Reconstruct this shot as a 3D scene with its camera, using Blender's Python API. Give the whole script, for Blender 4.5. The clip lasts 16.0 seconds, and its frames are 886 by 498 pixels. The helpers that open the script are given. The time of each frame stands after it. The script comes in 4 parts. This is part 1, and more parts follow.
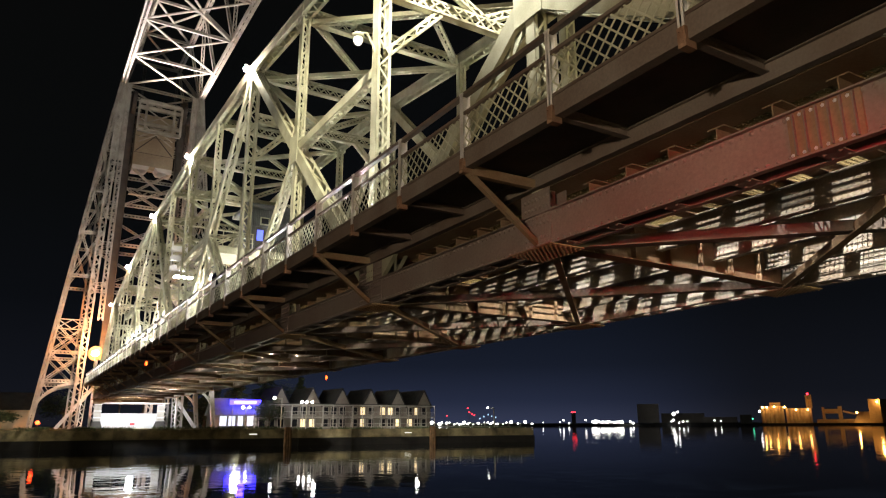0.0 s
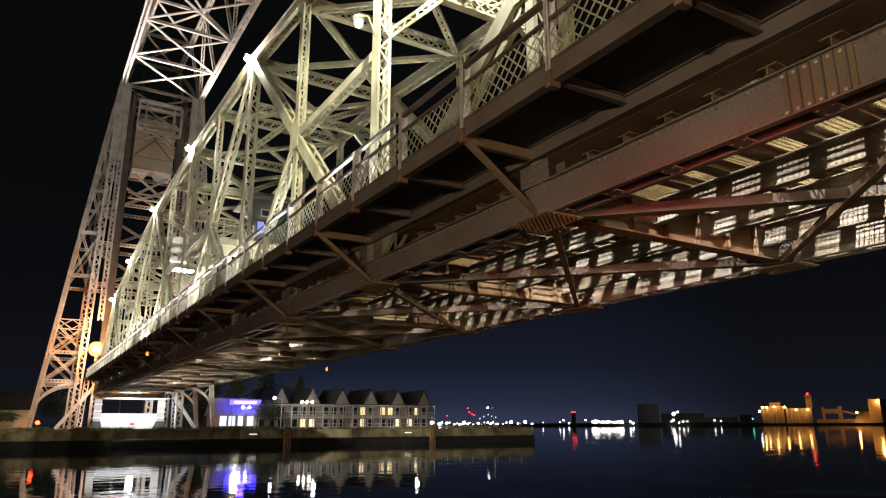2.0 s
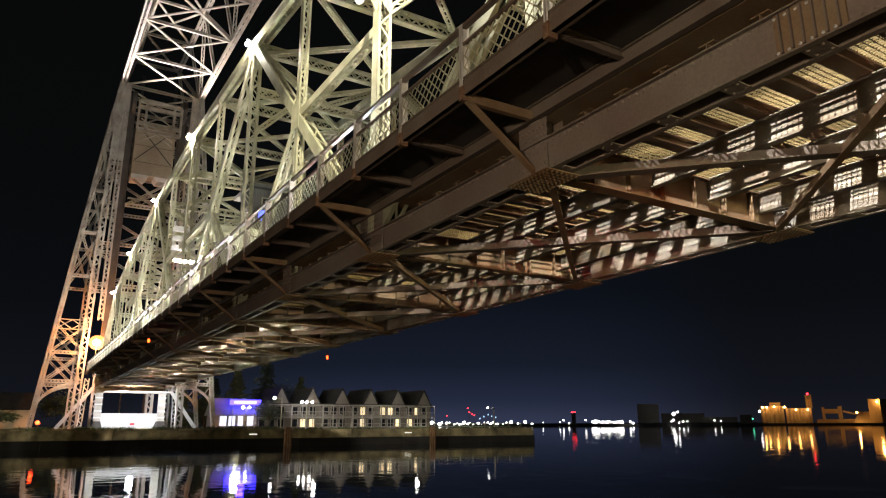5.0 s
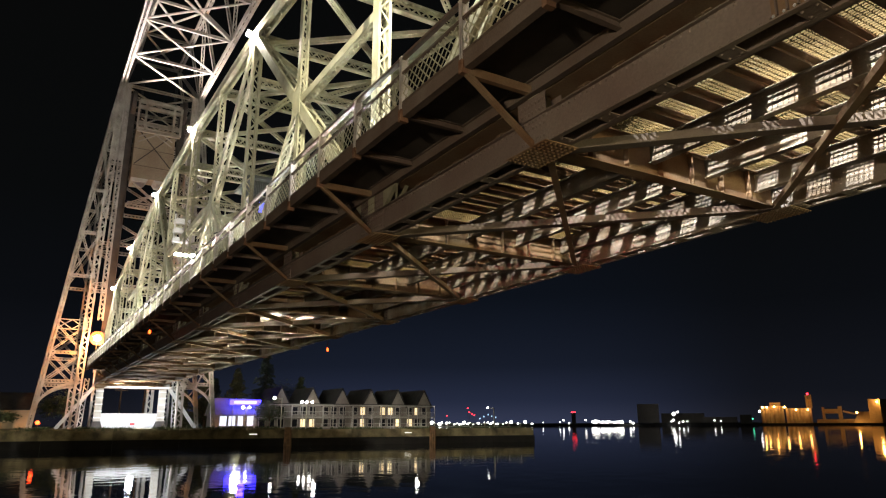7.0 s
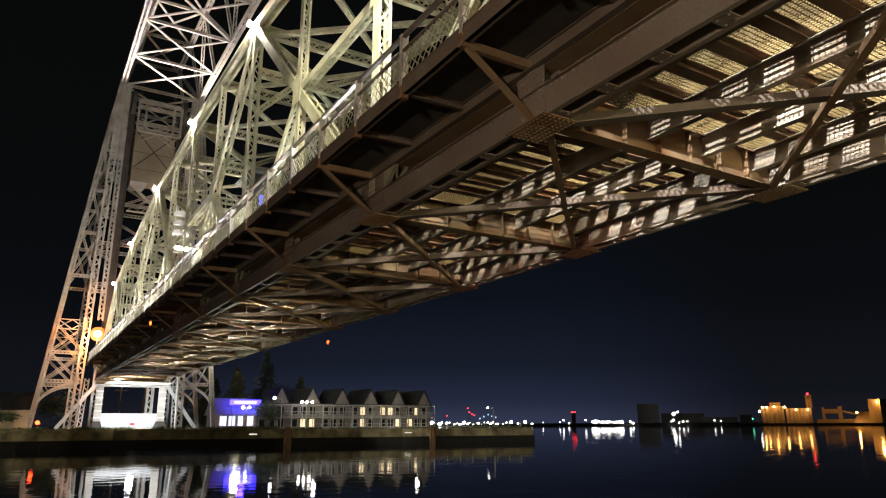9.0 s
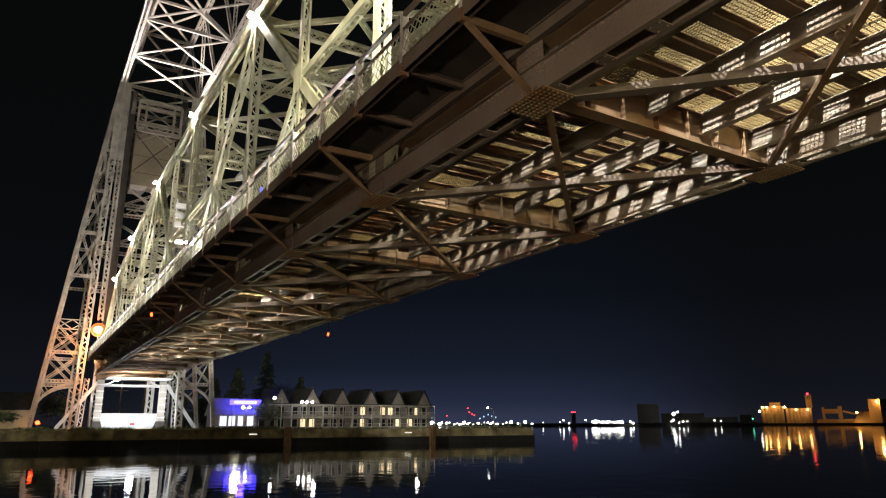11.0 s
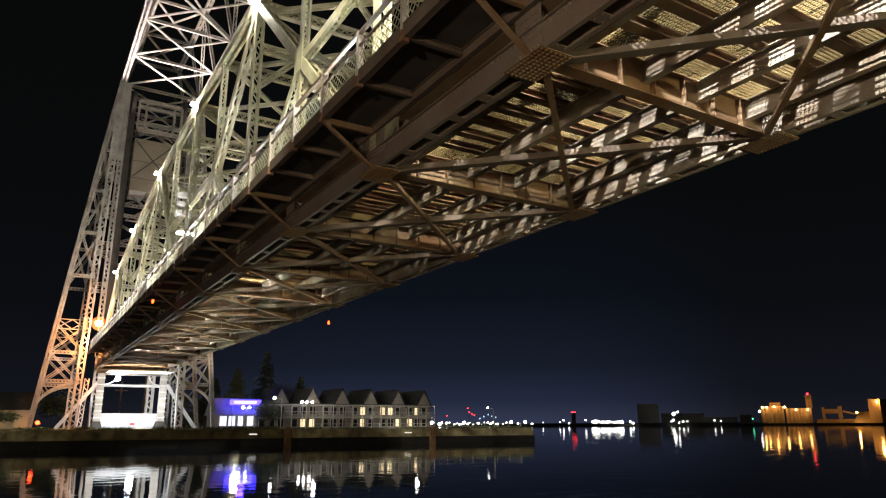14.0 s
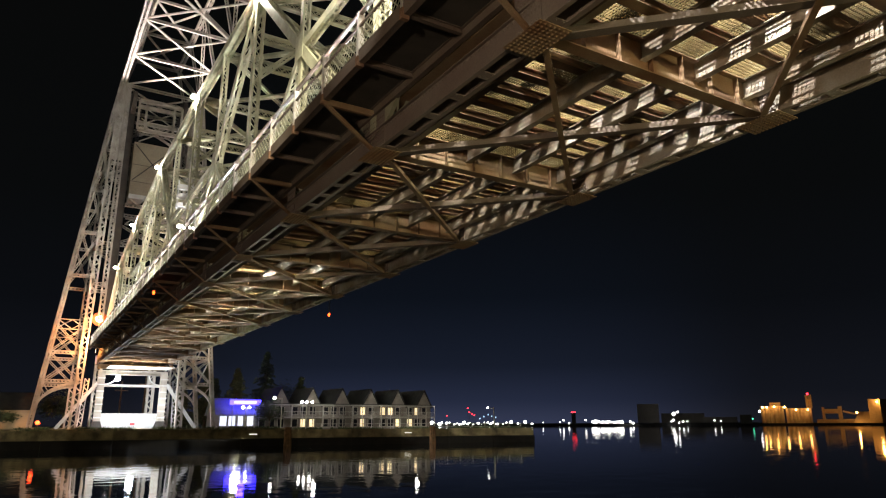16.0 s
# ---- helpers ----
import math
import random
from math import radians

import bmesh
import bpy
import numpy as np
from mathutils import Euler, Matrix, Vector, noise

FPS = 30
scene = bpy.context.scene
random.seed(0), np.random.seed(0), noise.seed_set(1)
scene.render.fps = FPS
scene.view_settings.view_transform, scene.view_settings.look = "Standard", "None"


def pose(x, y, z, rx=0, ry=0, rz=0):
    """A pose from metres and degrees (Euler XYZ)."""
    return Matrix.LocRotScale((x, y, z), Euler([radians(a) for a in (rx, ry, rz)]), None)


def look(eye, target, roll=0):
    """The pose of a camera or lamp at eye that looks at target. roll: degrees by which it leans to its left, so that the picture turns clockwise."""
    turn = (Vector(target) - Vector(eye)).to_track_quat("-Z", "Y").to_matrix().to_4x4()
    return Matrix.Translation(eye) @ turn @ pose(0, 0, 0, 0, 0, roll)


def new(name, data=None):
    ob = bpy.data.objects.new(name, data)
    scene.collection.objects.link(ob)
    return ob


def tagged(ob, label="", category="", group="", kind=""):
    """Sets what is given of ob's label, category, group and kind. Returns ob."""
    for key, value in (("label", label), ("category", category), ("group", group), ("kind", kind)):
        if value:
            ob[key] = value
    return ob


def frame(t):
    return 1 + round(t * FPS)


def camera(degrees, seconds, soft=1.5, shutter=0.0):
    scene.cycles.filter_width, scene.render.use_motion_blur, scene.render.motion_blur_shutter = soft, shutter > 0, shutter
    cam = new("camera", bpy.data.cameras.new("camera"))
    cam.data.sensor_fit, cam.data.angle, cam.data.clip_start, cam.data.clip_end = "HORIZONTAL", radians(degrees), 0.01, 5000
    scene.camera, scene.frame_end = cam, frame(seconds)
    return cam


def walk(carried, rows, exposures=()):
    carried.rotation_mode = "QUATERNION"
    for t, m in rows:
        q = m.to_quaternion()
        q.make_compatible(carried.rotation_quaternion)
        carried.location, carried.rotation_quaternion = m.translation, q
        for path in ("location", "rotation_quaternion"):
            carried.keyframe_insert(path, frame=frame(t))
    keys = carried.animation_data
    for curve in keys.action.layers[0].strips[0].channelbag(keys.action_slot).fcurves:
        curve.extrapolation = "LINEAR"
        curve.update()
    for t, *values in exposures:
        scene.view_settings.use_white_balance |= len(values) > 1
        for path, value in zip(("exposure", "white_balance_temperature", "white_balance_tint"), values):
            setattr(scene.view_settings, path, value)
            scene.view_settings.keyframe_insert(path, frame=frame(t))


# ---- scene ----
W = 16.0
HFOV = 66.56
EYE = Vector((0.0, 0.0, 2.75))
YAW, PITCH = radians(31.41), radians(14.46)
AIM = Vector((math.sin(YAW) * math.cos(PITCH), math.cos(YAW) * math.cos(PITCH), math.sin(PITCH)))
cam = camera(HFOV, W, soft=1.2)
STAND = look(EYE, EYE + AIM * 50, -0.2)
walk(cam, [(0.0, STAND), (W, STAND)])

# ---- night sky and shore lamps ----
world = bpy.data.worlds.new("night_sky")
scene.world = world
world.use_nodes = True
wn, wl = world.node_tree.nodes, world.node_tree.links
wbg = wn["Background"]
wtc = wn.new("ShaderNodeTexCoord")
wsep = wn.new("ShaderNodeSeparateXYZ")
wl.new(wtc.outputs["Generated"], wsep.inputs[0])


def sky_ramp(stops):
    r = wn.new("ShaderNodeValToRGB")
    wl.new(wsep.outputs["Z"], r.inputs["Fac"])
    for pos, col in stops:
        e = r.color_ramp.elements.new(pos)
        e.color = (*col, 1)
    r.color_ramp.elements.remove(r.color_ramp.elements[0])
    r.color_ramp.elements.remove(r.color_ramp.elements[-1])
    return r


# the town's glow stands over one side of the harbour, the rest of the sky is nearly black
town_sky = sky_ramp(((0.0, (0.0270, 0.0330, 0.0640)), (0.03, (0.0145, 0.0190, 0.0390)), (0.08, (0.0070, 0.0096, 0.0185)), (0.18, (0.0032, 0.0046, 0.0080)), (0.32, (0.0022, 0.0026, 0.0033)), (0.6, (0.0020, 0.0021, 0.0020))))
dark_sky = sky_ramp(((0.0, (0.0085, 0.0088, 0.0125)), (0.04, (0.0050, 0.0058, 0.0090)), (0.16, (0.0027, 0.0032, 0.0044)), (0.30, (0.0022, 0.0025, 0.0027)), (0.6, (0.0020, 0.0021, 0.0020))))
wflat = wn.new("ShaderNodeVectorMath")
wflat.operation = "MULTIPLY"
wflat.inputs[1].default_value = (1, 1, 0)
wunit = wn.new("ShaderNodeVectorMath")
wunit.operation = "NORMALIZE"
wdot = wn.new("ShaderNodeVectorMath")
wdot.operation = "DOT_PRODUCT"
wdot.inputs[1].default_value = (math.sin(radians(31)), math.cos(radians(31)), 0)
wnear = wn.new("ShaderNodeMapRange")
wnear.interpolation_type = "SMOOTHSTEP"
wnear.inputs["From Min"].default_value, wnear.inputs["From Max"].default_value = 0.90, 1.0
wmix = wn.new("ShaderNodeMix")
wmix.data_type = "RGBA"
wl.new(wtc.outputs["Generated"], wflat.inputs[0])
wl.new(wflat.outputs[0], wunit.inputs[0])
wl.new(wunit.outputs[0], wdot.inputs[0])
wl.new(wdot.outputs["Value"], wnear.inputs["Value"])
wl.new(wnear.outputs[0], wmix.inputs[0])
wl.new(dark_sky.outputs["Color"], wmix.inputs[6])
wl.new(town_sky.outputs["Color"], wmix.inputs[7])
wl.new(wmix.outputs[2], wbg.inputs["Color"])
wbg.inputs["Strength"].default_value = 1.22


def lamp(name, kind, at, power, color, size=0.3, target=None, angle=70):
    d = bpy.data.lights.new(name, kind)
    d.energy, d.color = power, color
    if kind == "SPOT":
        d.spot_size, d.spot_blend, d.shadow_soft_size = radians(angle), 0.5, size
    elif kind == "POINT":
        d.shadow_soft_size = size
    ob = new(name, d)
    ob.matrix_world = look(at, target) if target is not None else Matrix.Translation(at)
    return ob


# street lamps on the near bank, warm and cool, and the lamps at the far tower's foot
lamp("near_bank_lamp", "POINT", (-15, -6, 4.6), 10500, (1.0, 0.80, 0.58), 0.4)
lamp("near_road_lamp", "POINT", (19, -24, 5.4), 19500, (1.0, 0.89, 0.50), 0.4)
lamp("tower_sodium_lamp", "POINT", (8.0, 96.6, 13.0), 11500, (1.0, 0.36, 0.10), 0.4)
lamp("portal_flood", "POINT", (12.8, 97.0, 4.6), 3100, (0.92, 0.96, 1.0), 0.4)
# unseen red spot added to redden the lowered chord; its cone ends just above it
lamp("added_red_spot", "SPOT", (2.0, -4.0, 5.0), 3000, (1.0, 0.04, 0.06), 0.15, (8.17, 5.5, 4.2), 30)
# unseen spots added high up, aimed down at the roadway: one bank outside the truss, one over it
for fx, fy, power, tint in ((-3.0, 3.0, 105000, (1.0, 0.97, 0.93)), (-3.0, 10.0, 105000, (1.0, 0.97, 0.93)), (-3.0, 17.5, 80000, (1.0, 0.95, 0.84)), (-3.0, 26.5, 80000, (1.0, 0.91, 0.68)),
                            (5.6, 4.0, 165000, (1.0, 0.97, 0.93)), (5.6, 11.0, 160000, (1.0, 0.97, 0.93)), (5.6, 19.0, 120000, (1.0, 0.95, 0.84))):
    lamp("added_deck_spot", "SPOT", (fx, 3.5, 30.5), power, tint, 0.08, (13.1, fy, 10.0), 22)
lamp("overhead_flood_west", "SPOT", (8.5, 96.6, 43.0), 18000, (1.0, 0.84, 0.76), 0.2, (8.8, 84, 53), 120)
lamp("overhead_flood_east", "SPOT", (15.5, 96.6, 43.0), 18000, (1.0, 0.84, 0.76), 0.2, (15.2, 84, 53), 120)
# unseen fill added to brighten the far half of the span's underside
lamp("underside_fill_spot", "SPOT", (24.0, 90.0, 4.5), 18000, (1.0, 0.96, 0.66), 0.4, (12.0, 62.0, 8.0), 48)
# unseen fill added below, aimed up the tower's front
lamp("tower_fill_spot", "SPOT", (12.0, 92.6, 2.9), 40000, (1.0, 0.92, 0.80), 0.3, (12.0, 100.5, 33), 60)


# ---- materials ----
def mat(name):
    m = bpy.data.materials.new(name)
    m.use_nodes = True
    n = m.node_tree.nodes
    return m, n, m.node_tree.links, n["Principled BSDF"]


def surface(name, base, dark, rough=0.5, metal=0.0, scale=3.0, bump=0.15, speck=40.0, spread=0.5, vary=0.12):
    """Painted or weathered surface: two tones in large patches, fine grain, a bump and a tone for each piece."""
    m, n, l, b = mat(name)
    tc = n.new("ShaderNodeTexCoord")
    n1, n2 = n.new("ShaderNodeTexNoise"), n.new("ShaderNodeTexNoise")
    n1.inputs["Scale"].default_value, n1.inputs["Detail"].default_value = scale, 6
    n2.inputs["Scale"].default_value, n2.inputs["Detail"].default_value = speck, 3
    l.new(tc.outputs["Object"], n1.inputs["Vector"])
    l.new(tc.outputs["Object"], n2.inputs["Vector"])
    r = n.new("ShaderNodeValToRGB")
    r.color_ramp.elements[0].position, r.color_ramp.elements[1].position = 0.5 - spread * 0.35, 0.5 + spread * 0.3
    r.color_ramp.elements[0].color, r.color_ramp.elements[1].color = (*dark, 1), (*base, 1)
    l.new(n1.outputs["Fac"], r.inputs["Fac"])
    mul = n.new("ShaderNodeMapRange")
    mul.inputs["To Min"].default_value, mul.inputs["To Max"].default_value = 0.72, 1.22
    l.new(n2.outputs["Fac"], mul.inputs["Value"])
    oi = n.new("ShaderNodeObjectInfo")
    orr = n.new("ShaderNodeMapRange")
    orr.inputs["To Min"].default_value, orr.inputs["To Max"].default_value = 1 - vary, 1 + vary
    l.new(oi.outputs["Random"], orr.inputs["Value"])
    mm = n.new("ShaderNodeMath")
    mm.operation = "MULTIPLY"
    l.new(mul.outputs[0], mm.inputs[0])
    l.new(orr.outputs[0], mm.inputs[1])
    mix = n.new("ShaderNodeVectorMath")
    mix.operation = "SCALE"
    l.new(r.outputs["Color"], mix.inputs[0])
    l.new(mm.outputs[0], mix.inputs["Scale"])
    l.new(mix.outputs[0], b.inputs["Base Color"])
    rr = n.new("ShaderNodeMapRange")
    rr.inputs["To Min"].default_value, rr.inputs["To Max"].default_value = max(0.05, rough - 0.12), min(1, rough + 0.15)
    l.new(n1.outputs["Fac"], rr.inputs["Value"])
    l.new(rr.outputs[0], b.inputs["Roughness"])
    b.inputs["Metallic"].default_value = metal
    b.inputs["Specular IOR Level"].default_value = 0.2 if rough >= 0.7 else 0.45
    bp = n.new("ShaderNodeBump")
    bp.inputs["Strength"].default_value, bp.inputs["Distance"].default_value = bump, 0.02
    l.new(n2.outputs["Fac"], bp.inputs["Height"])
    l.new(bp.outputs[0], b.inputs["Normal"])
    return m


def glow(name, color, power):
    m, n, l, b = mat(name)
    b.inputs["Base Color"].default_value = (*[min(0.8, c) for c in color], 1)
    b.inputs["Emission Color"].default_value = (*color, 1)
    b.inputs["Emission Strength"].default_value = power
    return m


SILVER = surface("silver_paint", (0.46, 0.45, 0.315), (0.28, 0.27, 0.175), 0.5, 0.0, 1.2, 0.10)
TOWERP = surface("tower_paint", (0.46, 0.44, 0.40), (0.27, 0.25, 0.22), 0.5, 0.0, 0.8, 0.10)
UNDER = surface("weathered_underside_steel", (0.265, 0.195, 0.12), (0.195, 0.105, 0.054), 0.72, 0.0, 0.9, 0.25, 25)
# stringer tone lifted so that light falling through the grating shows white
STRM = surface("worn_brightened_stringer_paint", (0.40, 0.36, 0.30), (0.24, 0.175, 0.115), 0.85, 0.0, 1.2, 0.2, 25)
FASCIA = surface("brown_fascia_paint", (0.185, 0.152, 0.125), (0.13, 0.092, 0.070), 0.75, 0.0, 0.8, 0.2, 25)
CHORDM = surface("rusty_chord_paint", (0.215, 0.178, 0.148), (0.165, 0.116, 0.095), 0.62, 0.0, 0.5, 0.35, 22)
GRATE = surface("galvanised_grating", (0.19, 0.140, 0.055), (0.12, 0.082, 0.030), 0.75, 0.0, 2.0, 0.1)
# post paint whitened to carry the floodlight that falls on the posts
POSTM = surface("flood_whitened_post_paint", (0.74, 0.72, 0.68), (0.55, 0.5, 0.44), 0.45, 0.0, 2.0, 0.1)
FOOTM = surface("rust_brown_steel", (0.27, 0.16, 0.10), (0.17, 0.09, 0.055), 0.8, 0.0, 3.0, 0.2)
# rail colour darkened to stand for the rails' unlit outer side
RAILTOP = surface("unlit_brown_rail_paint", (0.14, 0.105, 0.08), (0.09, 0.06, 0.045), 0.5, 0.0, 2.0, 0.1)
WHITEP = surface("white_steel_paint", (0.62, 0.63, 0.64), (0.5, 0.5, 0.5), 0.5, 0.0, 0.8, 0.1)
# plate colour lowered for the shadow under the sidewalk
WALKM = surface("shade_dark_sidewalk_plate", (0.085, 0.075, 0.065), (0.05, 0.045, 0.04), 0.7, 0.0, 1.5, 0.2)
CONC = surface("stained_concrete", (0.23, 0.185, 0.095), (0.06, 0.05, 0.028), 0.85, 0.0, 0.7, 0.5, 7, vary=0.3)
CWM = surface("counterweight_concrete", (0.36, 0.32, 0.25), (0.26, 0.22, 0.17), 0.85, 0.0, 0.3, 0.3, 6)
ROPEM = surface("dark_cable_steel", (0.05, 0.05, 0.05), (0.03, 0.03, 0.03), 0.6, 0.3)
GRASS = surface("dark_grass", (0.07, 0.09, 0.03), (0.05, 0.05, 0.025), 0.95, 0.0, 0.5, 0.5, 8)
G_LAMP = glow("flood_lens", (1.0, 0.95, 0.78), 4600)
# lens of the lights added over the roadway
G_DOWN = glow("added_roadway_lens", (1.0, 0.97, 0.88), 300000)
G_ROAD = glow("road_lamp_lens", (1.0, 0.96, 0.82), 1300)
G_DIM = glow("frosted_globe", (1.0, 0.95, 0.85), 0.9)
G_FLOOD = glow("deck_flood_lens", (1.0, 0.98, 0.95), 2600)
G_RED = glow("red_signal_lens", (1.0, 0.07, 0.01), 9)
AMBER = surface("amber_halo_tone", (0.22, 0.06, 0.012), (0.15, 0.04, 0.01), 0.4)
G_SODC = glow("sodium_core", (1.0, 0.42, 0.13), 60)


# ---- mesh tools ----
class Geo:
    """Gathers boxes and tubes, then links them as one mesh."""

    def __init__(self):
        self.v, self.f = [], []

    def hexa(self, pts):
        k = len(self.v)
        self.v += [tuple(p) for p in pts]
        self.f += [tuple(k + i for i in q) for q in ((0, 3, 2, 1), (4, 5, 6, 7), (0, 1, 5, 4), (1, 2, 6, 5), (2, 3, 7, 6), (3, 0, 4, 7))]
        return self

    def box(self, x0, x1, y0, y1, z0, z1):
        return self.hexa([(x0, y0, z0), (x1, y0, z0), (x1, y1, z0), (x0, y1, z0), (x0, y0, z1), (x1, y0, z1), (x1, y1, z1), (x0, y1, z1)])

    def bar(self, a, b, w, h, side):
        """A straight bar from a to b, w wide along side, h deep across."""
        a, b = Vector(a), Vector(b)
        d = (b - a).normalized()
        s = Vector(side)
        s = (s - d * s.dot(d)).normalized()
        u = d.cross(s)
        s, u = s * (w / 2), u * (h / 2)
        return self.hexa([a - s - u, a + s - u, a + s + u, a - s + u, b - s - u, b + s - u, b + s + u, b - s + u])

    def tube(self, a, b, r, n=8, r2=None):
        a, b = Vector(a), Vector(b)
        r2 = r if r2 is None else r2
        d = (b - a).normalized()
        s = d.orthogonal().normalized()
        u = d.cross(s)
        k = len(self.v)
        for c, rad in ((a, r), (b, r2)):
            for i in range(n):
                t = 2 * math.pi * i / n
                self.v.append(tuple(c + (s * math.cos(t) + u * math.sin(t)) * rad))
        self.f += [(k + i, k + (i + 1) % n, k + n + (i + 1) % n, k + n + i) for i in range(n)]
        self.f += [tuple(k + i for i in reversed(range(n))), tuple(k + n + i for i in range(n))]
        return self

    def laced(self, a, b, w, d, side, pitch=None, cross=False, flange=0.09, t=0.016, lace=0.055):
        """A riveted laced member: two channels, w apart along side, joined by zigzag bars on both faces."""
        a, b = Vector(a), Vector(b)
        ax = (b - a)
        length = ax.length
        ax.normalize()
        s = Vector(side)
        s = (s - ax * s.dot(ax)).normalized()
        u = ax.cross(s)
        for sg in (-1, 1):
            o = s * (sg * (w / 2 - t / 2))
            self.bar(a + o, b + o, t, d, s)
            for ug in (-1, 1):
                o2 = s * (sg * (w / 2 - flange / 2)) + u * (ug * (d / 2 - t / 2))
                self.bar(a + o2, b + o2, flange, t, s)
        pitch = pitch or w * 1.05
        n = max(2, int(length / pitch))
        step = length / n
        for ug in (-1, 1):
            f = u * (ug * (d / 2 + 0.006))
            for i in range(n):
                e = (-1) ** i
                p0, p1 = a + ax * (step * i) + f, a + ax * (step * (i + 1)) + f
                q = s * (w / 2 - flange * 0.5)
                self.bar(p0 - q * e, p1 + q * e, lace, 0.012, s)
                if cross:
                    self.bar(p0 + q * e, p1 - q * e, lace, 0.012, s)
        return self

    def ibeam(self, a, b, w, h, t=0.02, side=(0, 0, 1)):
        """A rolled I-beam as one profile; side gives the web's direction."""
        a, b = Vector(a), Vector(b)
        ax = (b - a).normalized()
        z = Vector(side)
        z = (z - ax * z.dot(ax)).normalized()
        y = ax.cross(z)
        prof = [(-w / 2, -h / 2), (w / 2, -h / 2), (w / 2, t - h / 2), (t / 2, t - h / 2), (t / 2, h / 2 - t), (w / 2, h / 2 - t),
                (w / 2, h / 2), (-w / 2, h / 2), (-w / 2, h / 2 - t), (-t / 2, h / 2 - t), (-t / 2, t - h / 2), (-w / 2, t - h / 2)]
        k = len(self.v)
        for c in (a, b):
            self.v += [tuple(c + y * p + z * q) for p, q in prof]
        self.f += [(k + i, k + (i + 1) % 12, k + 12 + (i + 1) % 12, k + 12 + i) for i in range(12)]
        for o, flip in ((k, True), (k + 12, False)):
            for q in ((0, 1, 2, 11), (5, 6, 7, 8), (3, 4, 9, 10)):
                self.f.append(tuple(o + i for i in (reversed(q) if flip else q)))
        return self

    def mesh(self, name, material, origin=(0, 0, 0)):
        me = bpy.data.meshes.new(name)
        o = Vector(origin)
        me.from_pydata([tuple(Vector(p) - o) for p in self.v], [], self.f)
        me.materials.append(material)
        me.update()
        return me


ORIGIN = {}


def thing(name, at, label, category, group="", kind=""):
    ob = new(name)
    ob.empty_display_size = 0.5
    ob.location = at
    ORIGIN[ob.name] = Vector(at)
    return tagged(ob, label, category, group, kind)


def part(name, geo, material, parent, label="", at=None):
    """One mesh under a thing or a part, given in the place's own coordinates."""
    base = ORIGIN[parent.name]
    here = Vector(at) if at is not None else base
    ob = new(name, geo.mesh(name, material, here) if isinstance(geo, Geo) else geo)
    ob.parent = parent
    ob.location = here - base
    ORIGIN[ob.name] = here
    if label:
        ob["label"] = label
    return ob


def solo(name, geo, material, at, label="", category="", group="", kind=""):
    ob = new(name, geo.mesh(name, material, at))
    ob.location = at
    ORIGIN[ob.name] = Vector(at)
    return tagged(ob, label, category, group, kind)


# ---- the lift span ----
P = 7.375
XN, XF = 8.17, 15.93            # truss planes
CX = (XN + XF) / 2
XWALK = 1.85                    # sidewalk's reach outside the truss
ZB0, ZB1 = 5.93, 6.60           # bottom chord
ZN = 6.27
ZDECK = 7.15


def yi(i):
    """Place of panel point i along the span; the last panels at the far end are shorter."""
    k = i - 5
    s = 1 if k >= 0 else -1
    k = abs(k)
    return 9.62 + 5 * P + s * P * (k if k <= 4 or s < 0 else 4 + (k - 4) * 0.86)


ZTOP = {-1: 16.6, 1: 18.73, 3: 20.33, 5: 20.72, 7: 20.33, 9: 18.73, 11: 16.6}
for i in range(0, 11, 2):
    ZTOP[i] = (ZTOP[i - 1] + ZTOP[i + 1]) / 2
I0, I1 = -3, 13
span = thing("lift_span", (CX, yi(5), ZB0), "silver-painted riveted steel truss lift span rising over the canal", "bridge span")


